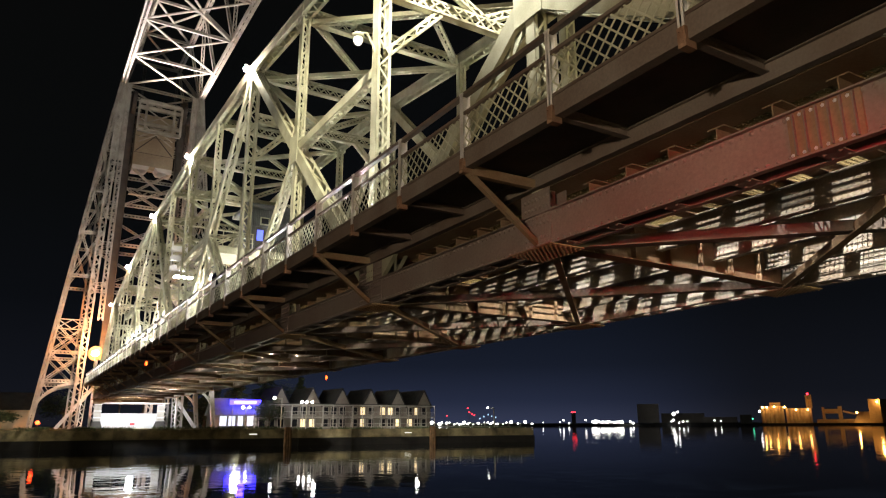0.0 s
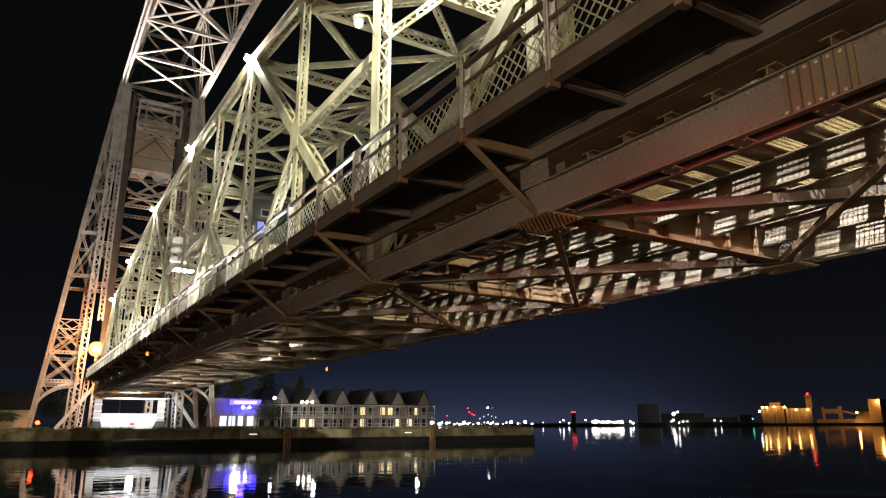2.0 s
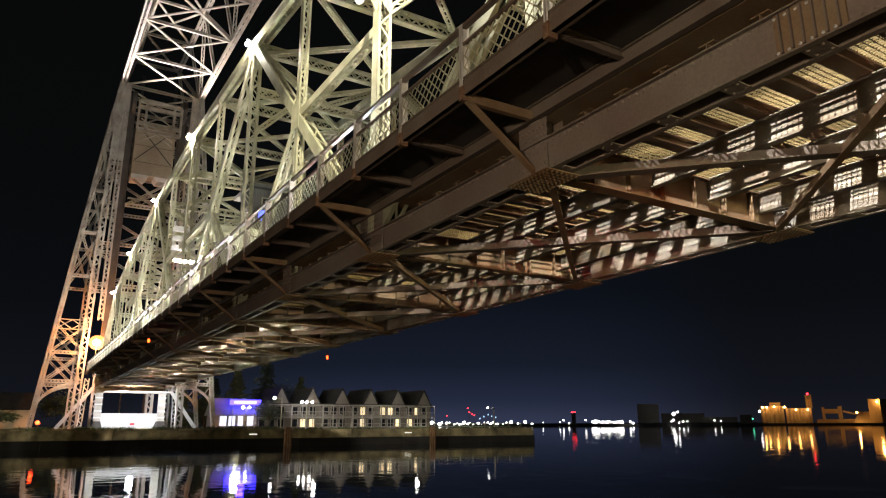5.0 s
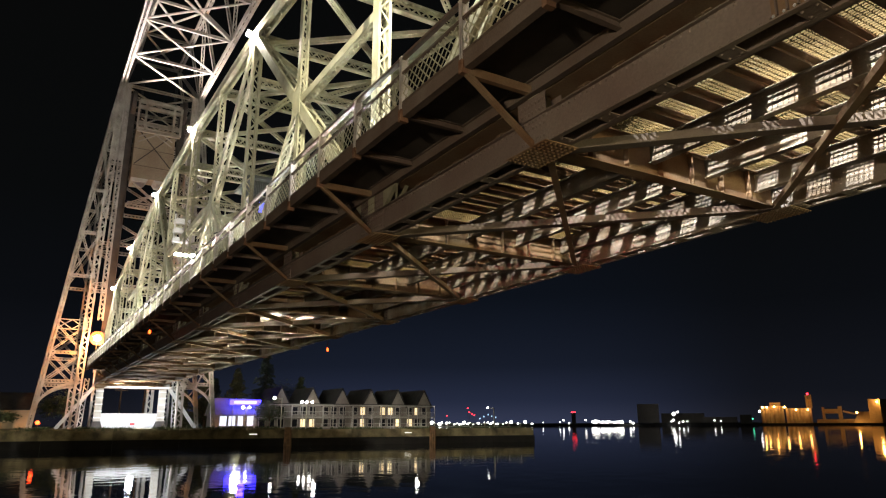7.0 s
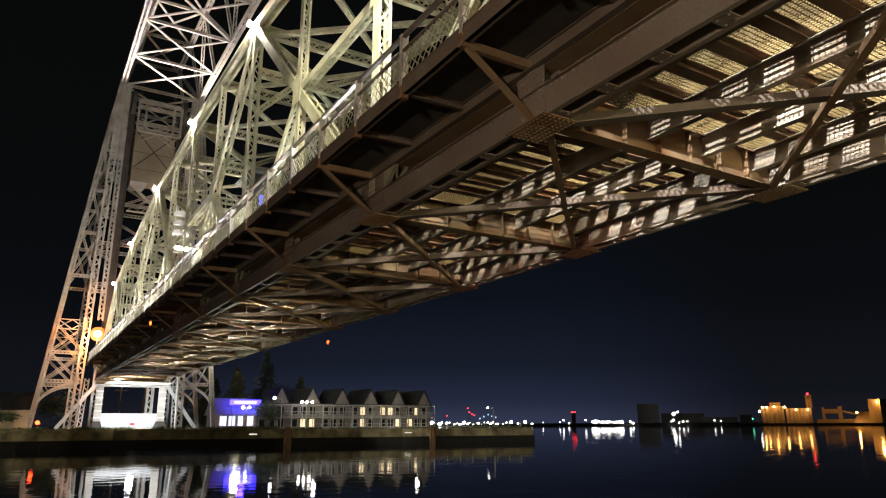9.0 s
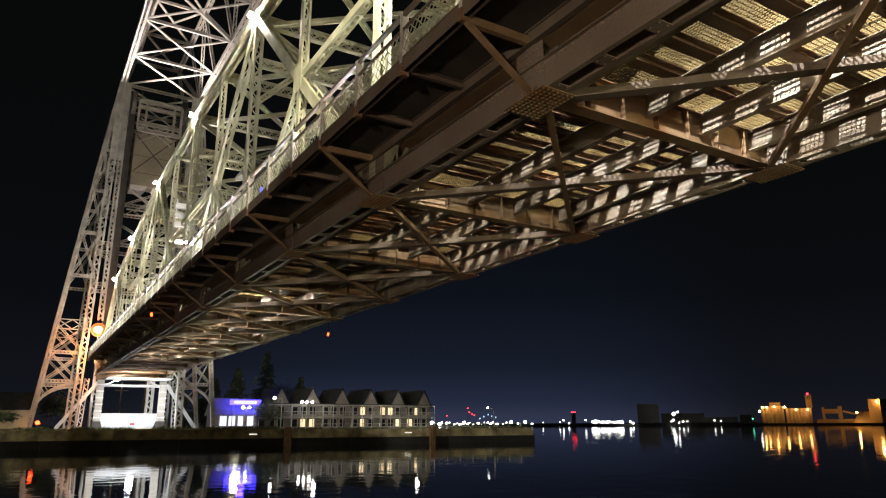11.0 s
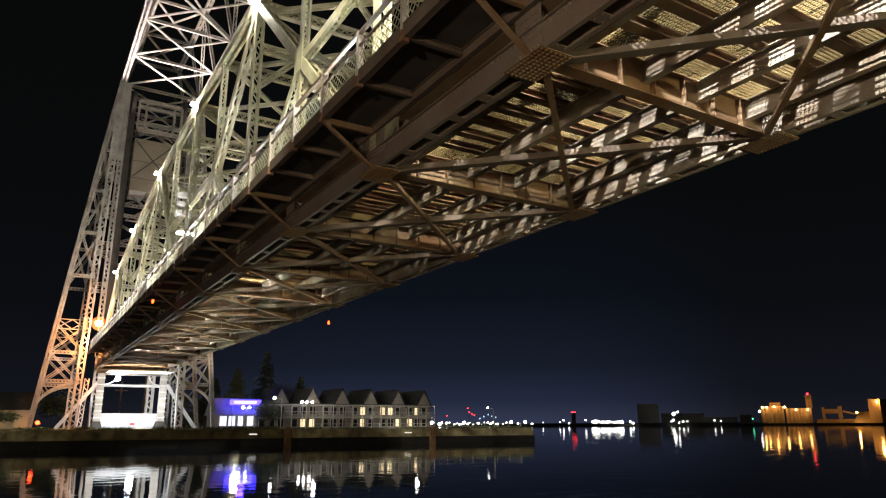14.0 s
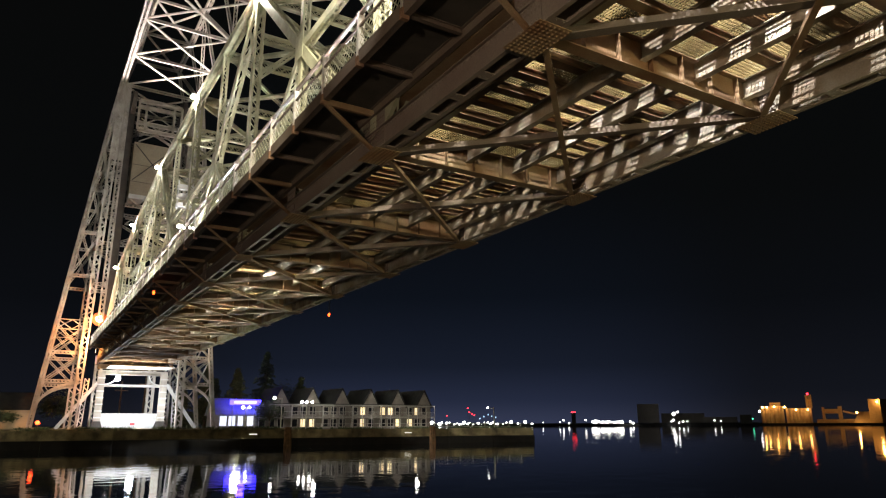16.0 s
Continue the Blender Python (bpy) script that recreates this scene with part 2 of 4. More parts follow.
def span_truss(x, out):
    """One truss: chords, posts, diagonals. out: -1 where its outer side looks to the smaller x."""
    lat = (1, 0, 0)
    for i in range(I0, I1):
        a, b = yi(i), yi(i + 1)
        g = Geo()
        for s in (-1, 1):
            g.bar((x + s * 0.17, a, ZN), (x + s * 0.17, b, ZN), 0.03, ZB1 - ZB0, lat)
            for z, e in ((ZB0 + 0.012, 1), (ZB1 - 0.012, -1)):
                g.bar((x + s * 0.215, a, z), (x + s * 0.215, b, z), 0.11, 0.024, lat)
        m = 6 if i < 2 else 3
        for k in range(m):
            y = a + (b - a) * (k + 0.5) / m
            g.box(x - 0.15, x + 0.15, y - 0.16, y + 0.16, ZB0 + 0.004, ZB0 + 0.016)
            for q in (-0.1, 0.1):
                for p in (-0.1, 0.1):
                    rivet(g, (x + q, y + p, ZB0 + 0.004), (0, 0, -1), 0.022)
        if -3 <= i <= 5:
            s = -1 if x < CX else 1
            for k in range(int((b - a) / 0.16)):
                for z in (ZB0 + 0.07, ZB1 - 0.07):
                    rivet(g, (x + s * 0.185, a + 0.08 + k * 0.16, z), (s, 0, 0))
        # far chord takes the lifted stringer tone, to whiten the light patches on it
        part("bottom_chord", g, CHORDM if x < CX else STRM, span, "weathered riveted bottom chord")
    for i in range(-1, 11):
        a, b = Vector((x, yi(i), ZTOP[i])), Vector((x, yi(i + 1), ZTOP[i + 1]))
        part("top_chord", span_chord(a, b), SILVER, span)
    for e, t, m in ((I0, -1, -2), (I1, 11, 12)):
        part("end_post", span_chord(Vector((x, yi(e), ZN)), Vector((x, yi(t), ZTOP[t]))), SILVER, span)
    for i in range(-1, 12):
        if i % 2:
            g = Geo().laced((x, yi(i), ZB1), (x, yi(i), ZTOP[i] - 0.2), 0.46, 0.40, lat, 0.46)
            part("post", g, SILVER, span)
    main = ((-1, 1), (3, 1), (3, 5), (7, 5), (7, 9), (11, 9))
    for t, b in main:
        p0, p1 = Vector((x, yi(t), ZTOP[t] - 0.1)), Vector((x, yi(b), ZN + 0.1))
        mid = (p0 + p1) / 2
        g = Geo()
        ax = (p1 - p0).normalized()
        up = ax.cross(Vector(lat)).normalized()
        for s in (-1, 1):
            g.bar(p0 + Vector((s * 0.2, 0, 0)), p1 + Vector((s * 0.2, 0, 0)), 0.03, 0.46, lat)
            for u in (-1, 1):
                o = Vector((s * 0.15, 0, 0)) + up * (u * 0.22)
                g.bar(p0 + o, p1 + o, 0.10, 0.02, lat)
        n = 22
        for k in range(n):
            for u in (-1, 1):
                e = (-1) ** k
                o = up * (u * 0.235)
                g.bar(p0.lerp(p1, k / n) + o - Vector((0.16 * e, 0, 0)), p0.lerp(p1, (k + 1) / n) + o + Vector((0.16 * e, 0, 0)), 0.06, 0.012, lat)
        part("diagonal", g, SILVER, span)
        # sub-members at the diagonal's middle
        mi = (t + b) // 2
        part("hanger", Geo().laced((x, yi(mi), ZB1), mid - Vector((0, 0, 0.2)), 0.34, 0.3, lat, 0.36), SILVER, span)
        part("sub_post", Geo().laced(mid + Vector((0, 0, 0.3)), (x, yi(mi), ZTOP[mi] - 0.2), 0.36, 0.3, lat, 0.38), SILVER, span)
        part("sub_diagonal", Geo().laced(mid + Vector((0, (t - mi) * 0.2, -0.25)), (x, yi(t), ZN + 0.35), 0.36, 0.3, lat, 0.40), SILVER, span)
        if b not in (t + 2, t - 2) or t not in (-1, 11):
            part("mid_strut", Geo().laced(mid + Vector((0, (b - mi) * 0.25, 0)), (x, yi(b), mid.z), 0.34, 0.34, lat, 0.38, True), SILVER, span)
        for s in (-1, 1):
            part("gusset", Geo().bar((x + s * 0.225, yi(mi), mid.z - 0.6), (x + s * 0.225, yi(mi), mid.z + 0.6), 0.018, 0.9, lat), SILVER, span)
    # gussets at the joints
    for i in range(-1, 12):
        for s in (-1, 1):
            lo, hi, wide = (0.75, 0.22, 1.5) if i % 2 else (0.45, 0.2, 0.6)
            part("gusset", Geo().bar((x + s * 0.245, yi(i), ZTOP[i] - lo), (x + s * 0.245, yi(i), ZTOP[i] + hi), 0.018, wide, lat), SILVER, span)
    for i in range(I0, I1 + 1):
        wide = 1.5 if (i - 1) % 4 == 0 else 0.85
        for s in (-1, 1):
            g = Geo().bar((x + s * 0.205, yi(i), ZB0 - 0.03), (x + s * 0.205, yi(i), ZB1 + (0.75 if wide > 1 else 0.45)), 0.02, wide, lat)
            for k in range(int(wide / 0.11)):
                for z in (ZB0 + 0.06, ZB0 + 0.2, ZB1 - 0.2, ZB1 - 0.06, ZB1 + 0.12, ZB1 + 0.3):
                    rivet(g, (x + s * 0.215, yi(i) - wide / 2 + 0.07 + k * 0.11, z), (s, 0, 0))
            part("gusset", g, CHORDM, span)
        g = Geo().box(x - 0.42, x + 0.42, yi(i) - 0.62, yi(i) + 0.62, ZB0 - 0.05, ZB0 - 0.03)
        for k in range(11):
            for q in range(7):
                rivet(g, (x - 0.36 + q * 0.12, yi(i) - 0.55 + k * 0.11, ZB0 - 0.05), (0, 0, -1))
        part("lateral_plate", g, UNDER, span)


def rivet(g, c, nrm, r=0.034):
    """A low rivet head on a plate."""
    c, nrm = Vector(c), Vector(nrm)
    s = nrm.orthogonal()
    u = nrm.cross(s)
    k = len(g.v)
    for i in range(5):
        t = 2 * math.pi * i / 5
        g.v.append(tuple(c + (s * math.cos(t) + u * math.sin(t)) * r))
    g.v.append(tuple(c + nrm * (r * 0.95)))
    g.f += [(k + i, k + (i + 1) % 5, k + 5) for i in range(5)]


def span_chord(a, b):
    """Box chord: two webs, a cover plate above, lacing below."""
    g = Geo()
    ax = (b - a).normalized()
    lat = Vector((1, 0, 0))
    up = lat.cross(ax).normalized()
    if up.z < 0:
        up = -up
    for s in (-1, 1):
        g.bar(a + lat * (s * 0.2), b + lat * (s * 0.2), 0.03, 0.5, lat)
        g.bar(a + lat * (s * 0.2) - up * 0.24, b + lat * (s * 0.2) - up * 0.24, 0.14, 0.02, lat)
    g.bar(a + up * 0.26, b + up * 0.26, 0.56, 0.02, lat)
    n = max(2, int((b - a).length / 0.42))
    for k in range(n):
        e = (-1) ** k
        g.bar(a.lerp(b, k / n) - up * 0.255 - lat * (0.2 * e), a.lerp(b, (k + 1) / n) - up * 0.255 + lat * (0.2 * e), 0.07, 0.012, lat)
    return g


def span_sway():
    """Struts, sway frames and laterals between the two trusses."""
    lon = (0, 1, 0)
    for i in range(-1, 12):
        z = ZTOP[i]
        part("top_strut", Geo().laced((XN + 0.25, yi(i), z - 0.15), (XF - 0.25, yi(i), z - 0.15), 0.62, 0.34, (0, 0, 1), 0.5, True), SILVER, span)
        if i % 2:
            zl = z - 2.6
            part("sway_strut", Geo().laced((XN + 0.25, yi(i), zl), (XF - 0.25, yi(i), zl), 0.5, 0.3, (0, 0, 1), 0.45, True), SILVER, span)
            for s in (-1, 1):
                part("sway_brace", Geo().laced((CX - s * 3.6, yi(i), z - 0.45), (CX, yi(i), zl + 0.2), 0.3, 0.22, (0, 0, 1), 0.34), SILVER, span)
                part("knee_brace", Geo().laced((CX - s * 3.7, yi(i), zl - 2.2), (CX - s * 1.7, yi(i), zl - 0.1), 0.28, 0.22, (0, 0, 1), 0.3), SILVER, span)
    for i in range(-1, 11):
        a, b = yi(i), yi(i + 1)
        za, zb = ZTOP[i] - 0.2, ZTOP[i + 1] - 0.2
        part("top_lateral", Geo().laced((XN + 0.3, a, za), (XF - 0.3, b, zb), 0.3, 0.2, lon, 0.34), SILVER, span)
        part("top_lateral", Geo().laced((XF - 0.3, a, za - 0.22), (XN + 0.3, b, zb - 0.22), 0.3, 0.2, lon, 0.34), SILVER, span)


SX = [XN + (XF - XN) * f for f in (0.11, 0.405, 0.645, 0.89)]
GX = [XN - 0.12] + SX + [XF + 0.12]


def span_floor():
    for i in range(I0, I1 + 1):
        y = yi(i)
        za, zb = ZB0 + 0.06, 6.82
        zm = (za + zb) / 2
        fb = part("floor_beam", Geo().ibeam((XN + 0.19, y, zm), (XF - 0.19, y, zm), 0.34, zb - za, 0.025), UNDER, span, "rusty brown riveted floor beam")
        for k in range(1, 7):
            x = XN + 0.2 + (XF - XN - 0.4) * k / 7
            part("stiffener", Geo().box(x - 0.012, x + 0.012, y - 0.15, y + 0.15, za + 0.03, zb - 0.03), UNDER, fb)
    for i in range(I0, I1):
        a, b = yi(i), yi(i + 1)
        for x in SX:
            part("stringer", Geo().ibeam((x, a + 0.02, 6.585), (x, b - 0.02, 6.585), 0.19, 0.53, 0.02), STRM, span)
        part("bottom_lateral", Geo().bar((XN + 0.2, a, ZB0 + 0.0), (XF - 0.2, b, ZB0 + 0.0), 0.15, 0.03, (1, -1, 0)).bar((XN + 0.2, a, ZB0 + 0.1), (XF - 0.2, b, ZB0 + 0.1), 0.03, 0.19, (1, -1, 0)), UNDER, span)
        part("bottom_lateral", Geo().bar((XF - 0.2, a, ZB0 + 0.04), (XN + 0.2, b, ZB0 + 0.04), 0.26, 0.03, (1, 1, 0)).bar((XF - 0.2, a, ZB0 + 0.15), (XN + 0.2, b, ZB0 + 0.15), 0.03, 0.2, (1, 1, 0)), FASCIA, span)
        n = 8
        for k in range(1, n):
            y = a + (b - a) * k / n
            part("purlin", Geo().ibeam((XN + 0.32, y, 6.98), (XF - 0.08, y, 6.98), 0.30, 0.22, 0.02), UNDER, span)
    # open steel grid, one panel between each pair of stringers
    shared = {}
    for i in range(I0, I1):
        a, b = yi(i), yi(i + 1)
        for x0, x1 in ((GX[0], GX[0] + 0.66), (GX[-1] - 0.2, GX[-1])):
            part("edge_plate", Geo().box(x0, x1, a, b, ZDECK - 0.052, ZDECK + 0.004), UNDER, span)
        for k in range(len(GX) - 1):
            w, le = GX[k + 1] - GX[k], b - a
            key = (round(le, 2), round(w, 2))
            if key not in shared:
                g = Geo()
                n = max(2, round(w / 0.082))
                for j in range(n + 1):
                    x = j * w / n
                    g.box(x - 0.0085, x + 0.0085, 0, le, -0.034, 0.0)
                n = int(le / 0.105)
                for j in range(n + 1):
                    y = j * le / n
                    g.box(0, w, y - 0.009, y + 0.009, -0.030, -0.004)
                shared[key] = g.mesh("grating", GRATE)
            part("grating", shared[key], GRATE, span, at=(GX[k], a, ZDECK))


def span_walkway(x, out):
    """Sidewalk outside the truss at x, on brackets, with its railing. out: -1 or 1."""
    xo = x + out * XWALK
    xi = x + out * 0.25
    lat = (1, 0, 0)
    shared = {}

    def once(key, make, material):
        if key not in shared:
            shared[key] = make().mesh(key, material)
        return shared[key]

    def bracket():
        g = Geo()
        lo = (-out * (XWALK - 0.2), 0, 6.0 - 7.25)
        g.bar((0, 0, -0.06), lo, 0.10, 0.10, (0, 1, 0))
        g.bar((-out * 0.02, 0, -0.04), (-out * (XWALK - 0.2), 0, -0.04), 0.12, 0.18, (0, 1, 0))
        return g

    def post():
        g = Geo()
        lo, hi = sorted((-out * 0.15, out * 0.02))
        g.box(lo, hi, -0.012, 0.012, 0.16, 1.42)
        for x0, x1 in ((lo, lo + 0.014), (hi - 0.014, hi)):
            g.box(x0, x1, -0.05, 0.05, 0.16, 1.42)
        g.box(lo - 0.01, hi + 0.01, -0.06, 0.06, 1.42, 1.45)
        return g

    def post_foot():
        g = Geo()
        lo, hi = sorted((-out * 0.16, out * 0.035))
        g.box(lo, hi, -0.06, 0.06, -0.12, 0.157)
        for z in (-0.06, 0.08):
            for y in (-0.03, 0.03):
                rivet(g, (out * 0.036, y, z), (out, 0, 0), 0.018)
        return g

    def mesh_panel(le):
        def make():
            g = Geo()
            h = 0.70
            n = max(3, round(le / 0.235))
            s = le / n
            r = round(h / s) * s
            for k in range(-3, n):
                for sg in (0, 1):
                    y0, y1, z0, z1 = k * s, k * s + h, 0.0, h
                    if y0 < 0:
                        z0, y0 = -y0, 0.0
                    if y1 > le:
                        z1, y1 = h - (y1 - le), le
                    if z1 - z0 < 0.03:
                        continue
                    if sg:
                        g.bar((0.012, y0, h - z0), (0.012, y1, h - z1), 0.010, 0.028, lat)
                    else:
                        g.bar((0, y0, z0), (0, y1, z1), 0.010, 0.028, lat)
            return g
        return make

    for i in range(I0 + 1, I1 - 1):
        a, b = yi(i), yi(i + 1)
        g = Geo()
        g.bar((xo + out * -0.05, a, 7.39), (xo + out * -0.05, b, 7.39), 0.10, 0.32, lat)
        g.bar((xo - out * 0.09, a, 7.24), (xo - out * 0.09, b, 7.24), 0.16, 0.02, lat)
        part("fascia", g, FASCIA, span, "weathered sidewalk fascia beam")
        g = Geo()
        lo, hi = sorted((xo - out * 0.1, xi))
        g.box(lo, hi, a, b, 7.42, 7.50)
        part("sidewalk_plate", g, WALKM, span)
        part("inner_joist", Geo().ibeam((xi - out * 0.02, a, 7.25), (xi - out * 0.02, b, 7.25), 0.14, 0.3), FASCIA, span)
        part("bracket", once("bracket", bracket, UNDER), UNDER, span, at=(xo - out * 0.06, a, 7.25))
        le = (b - a) / 3
        for k in range(3):
            y = a + le * k
            rp = part("railing_post", once("railing_post", post, POSTM), POSTM, span, at=(xo + out * 0.02, y, 7.25))
            part("post_foot", once("post_foot", post_foot, FOOTM), FOOTM, rp, "rust-brown post foot", at=(xo + out * 0.02, y, 7.25))
            part("railing_mesh", once("railing_mesh_%d" % round(le * 100), mesh_panel(le), SILVER), SILVER, span, at=(xo - out * 0.03, y, 7.60))
            if k:
                part("sidewalk_joist", Geo().ibeam((xo - out * 0.1, y, 7.33), (xi, y, 7.33), 0.12, 0.16), FASCIA, span)
        for z, w, h in ((8.68, 0.11, 0.07), (8.31, 0.07, 0.06), (7.59, 0.05, 0.05)):
            part("rail", Geo().bar((xo - out * 0.03, a, z), (xo - out * 0.03, b, z), w, h, lat), RAILTOP, span)


def ball(c, r, n=10, m=6, squash=1.0):
    g = Geo()
    c = Vector(c)
    for j in range(1, m):
        t = math.pi * j / m
        for i in range(n):
            p = 2 * math.pi * i / n
            g.v.append((c.x + r * math.sin(t) * math.cos(p), c.y + r * math.sin(t) * math.sin(p), c.z + r * squash * math.cos(t)))
    top = len(g.v)
    g.v += [(c.x, c.y, c.z + r * squash), (c.x, c.y, c.z - r * squash)]
    for j in range(m - 2):
        for i in range(n):
            k = (i + 1) % n
            g.f.append((j * n + i, (j + 1) * n + i, (j + 1) * n + k, j * n + k))
    for i in range(n):
        k = (i + 1) % n
        g.f.append((top, i, k))
        g.f.append(((m - 2) * n + k, (m - 2) * n + i, top + 1))
    return g


def span_lights():
    for x, out in ((XN, -1), (XF, 1)):
        for i in (3, 5, 7, 9, 11, 1, -1) if x < CX else ():
            c = (x + out * 0.55, yi(i), ZTOP[i] - 0.05)
            arm = Geo().tube((x + out * 0.25, yi(i), ZTOP[i] + 0.1), (x + out * 0.6, yi(i), ZTOP[i] + 0.2), 0.03)
            holder = part("lamp_arm", arm, SILVER, span)
            part("lamp_globe", ball(c, 0.10), G_LAMP, holder, "bright white chord lamp")
        for i in range(1, 12) if x < CX else (1, 3, 5, 7, 9):
            g = Geo().box(x + out * 0.55, x + out * 0.85, yi(i) - 0.2, yi(i) + 0.2, 7.51, 7.62)
            case = part("flood_case", g, ROPEM, span)
            q = 0.125 if i < 3 else 0.17
            part("flood_lens", Geo().box(x + out * (0.70 - q * 0.7), x + out * (0.70 + q * 0.7), yi(i) - q, yi(i) + q, 7.625, 7.64), G_FLOOD, case, "bright floodlight lens")
    # hooded lights added on the near truss to brighten the roadway grating
    d = Vector((0.68, 0, -0.73)).normalized()
    sx = d.cross(Vector((0, 1, 0))).normalized()
    for i, q in ((4, 0.125), (6, 0.125), (8, 0.16)):
        o = Vector((XN + 0.5, yi(i) - 0.7, 11.3))
        r = 0.16
        g = Geo().bar(o - d * 0.22, o, 0.34, 0.34, (0, 1, 0)).tube(o - d * 0.2, (XN + 0.1, yi(i) - 0.1, 11.4), 0.04)
        for e, wv in ((Vector((0, -r, 0)), sx), (sx * r, Vector((0, 1, 0))), (sx * -r, Vector((0, 1, 0)))):
            g.bar(o + e, o + e + d * 0.24, 0.34, 0.012, wv)
        head = part("flood_head", g, ROPEM, span, "added hooded light aimed at the roadway")
        part("flood_lens", Geo().bar(o + d * 0.004, o + d * 0.012, q, q, (0, 1, 0)), G_DOWN, head)
    # pale riveted plate with darker ribs on the near chord
    sp = part("splice_plate", Geo().box(XN - 0.225, XN - 0.186, 3.60, 4.52, ZB0 + 0.03, ZB1 - 0.03), UNDER, span, "pale ribbed plate")
    for k in range(6):
        y = 3.68 + k * 0.15
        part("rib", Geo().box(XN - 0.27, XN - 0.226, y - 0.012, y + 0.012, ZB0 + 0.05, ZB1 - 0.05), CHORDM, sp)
        for z in (ZB0 + 0.08, ZB1 - 0.08):
            g = Geo()
            rivet(g, (XN - 0.226, y + 0.07, z), (-1, 0, 0), 0.02)
            # heads coloured white for the glints on the rivets
            part("rivet_head", g, WHITEP, sp)
    # lit louvre stack over the road
    x, y = 8.15, 48.6
    lv = part("signal_frame", Geo().box(x - 0.56, x - 0.48, y - 0.06, y + 0.06, 12.9, 15.1).box(x + 0.48, x + 0.56, y - 0.06, y + 0.06, 12.9, 15.1).bar((x, y, 14.0), (XN, yi(5) + 0.3, 14.0), 0.08, 0.08, (0, 0, 1)), WHITEP, span, "white signal frame beside the truss post")
    for k in range(3):
        z = 13.05 + k * 0.68
        part("slat", Geo().box(x - 0.6, x + 0.6, y - 0.2, y + 0.2, z, z + 0.26).box(x - 0.45, x + 0.45, y - 0.14, y + 0.14, z + 0.26, z + 0.36), WHITEP, lv)
    for x, y, z, hang, wide in ((10.65, yi(7), 15.3, 2.4, 0.85), (CX, yi(11), 12.8, 2.2, 0.55)):
        stem = part("luminaire", Geo().tube((x, y, z + 0.05), (x, y, z + hang), 0.04).box(x - wide, x + wide, y - 0.32, y + 0.32, z - 0.08, z + 0.10), SILVER, span)
        part("luminaire_lens", Geo().box(x - wide + 0.05, x + wide - 0.05, y - 0.27, y + 0.27, z - 0.16, z - 0.082), G_ROAD, stem, "bright roadway lamp lens")
    x, y, z = XN - 0.8, yi(1), 13.95
    arm = part("lamp_arm", Geo().tube((XN - 0.2, y, z - 0.1), (XN - 0.5, y, z + 0.45), 0.03).tube((XN - 0.5, y, z + 0.45), (x, y, z + 0.4), 0.03), SILVER, span)
    part("lamp_hood", ball((x, y, z + 0.27), 0.20, 12, 6, 0.5), SILVER, arm)
    part("lamp_globe", ball((x, y, z + 0.12), 0.145, 12, 8, 1.2), G_DIM, arm, "frosted glass lamp globe")
    sod = part("sodium_arm", Geo().tube((7.5, 100.0, 7.3), (7.5, 100.0, 11.5), 0.05), SILVER, span)
    # amber disc added behind the globe in place of its orange halo
    part("lamp_housing", Geo().tube((7.5, 100.25, 11.75), (7.5, 100.0, 11.75), 0.5, 16, 0.95), AMBER, sod, "amber disc added as the sodium lamp's halo")
    part("sodium_core", ball((7.46, 99.75, 11.75), 0.48, 16, 10, 0.85), G_SODC, sod, "glaring orange-white sodium lamp globe")
    for x, z in ((XF + 2.6, 5.95), (XN - 1.75, 6.45)):
        rod = part("signal_hanger", Geo().tube((x, yi(5), z + 1.2), (x, yi(5), z + 0.15), 0.03), ROPEM, span)
        part("signal_lamp", ball((x, yi(5), z), 0.08, squash=1.7), G_RED, rod, "glowing red navigation light")


def span_end():
    """Plates under the far end's lifting girder, white to stand for its lamplit soffit."""
    for x0, x1, y0 in ((9.0, 11.7, 95.2), (11.85, 14.4, 95.6), (14.55, 16.7, 95.0)):
        pl = part("soffit_plate", Geo().box(x0, x1, y0, 100.2, 5.36, 5.40), WHITEP, span, "soffit plate under the span's end, white for the lamplight on it")
        for x in (x0 + 0.3, x1 - 0.3):
            for y in (y0 + 0.5, 99.6):
                part("plate_hanger", Geo().box(x - 0.05, x + 0.05, y - 0.05, y + 0.05, 5.402, 6.0), UNDER, pl)
    part("end_girder", Geo().ibeam((XN - 0.2, 100.6, 5.62), (XF + 0.5, 100.6, 5.62), 0.4, 0.62, 0.03), UNDER, span, "dark lifting girder at the span's end")


span_truss(XN, -1)
span_truss(XF, 1)
span_end()
span_sway()
span_floor()
span_walkway(XN, -1)
span_walkway(XF, 1)
span_lights()

# ---- far bank, water ----
WATER_M, n, l, b = mat("black_harbour_water")
b.inputs["Base Color"].default_value = (0.004, 0.006, 0.010, 1)
b.inputs["Roughness"].default_value = 0.03
b.inputs["IOR"].default_value = 1.33
tc, ns, bp = n.new("ShaderNodeTexCoord"), n.new("ShaderNodeTexNoise"), n.new("ShaderNodeBump")
ns.inputs["Scale"].default_value, ns.inputs["Detail"].default_value = 0.55, 3
bp.inputs["Strength"].default_value, bp.inputs["Distance"].default_value = 0.11, 0.12
l.new(tc.outputs["Object"], ns.inputs["Vector"])
l.new(ns.outputs["Fac"], bp.inputs["Height"])
l.new(bp.outputs[0], b.inputs["Normal"])
g = Geo()
g.v += [(-3500, -3500, 0), (3500, -3500, 0), (3500, 3500, 0), (-3500, 3500, 0)]
g.f.append((0, 1, 2, 3))
solo("water", g, WATER_M, (0, 0, 0), "dark calm harbour water mirroring the lights", "water", kind="structure")


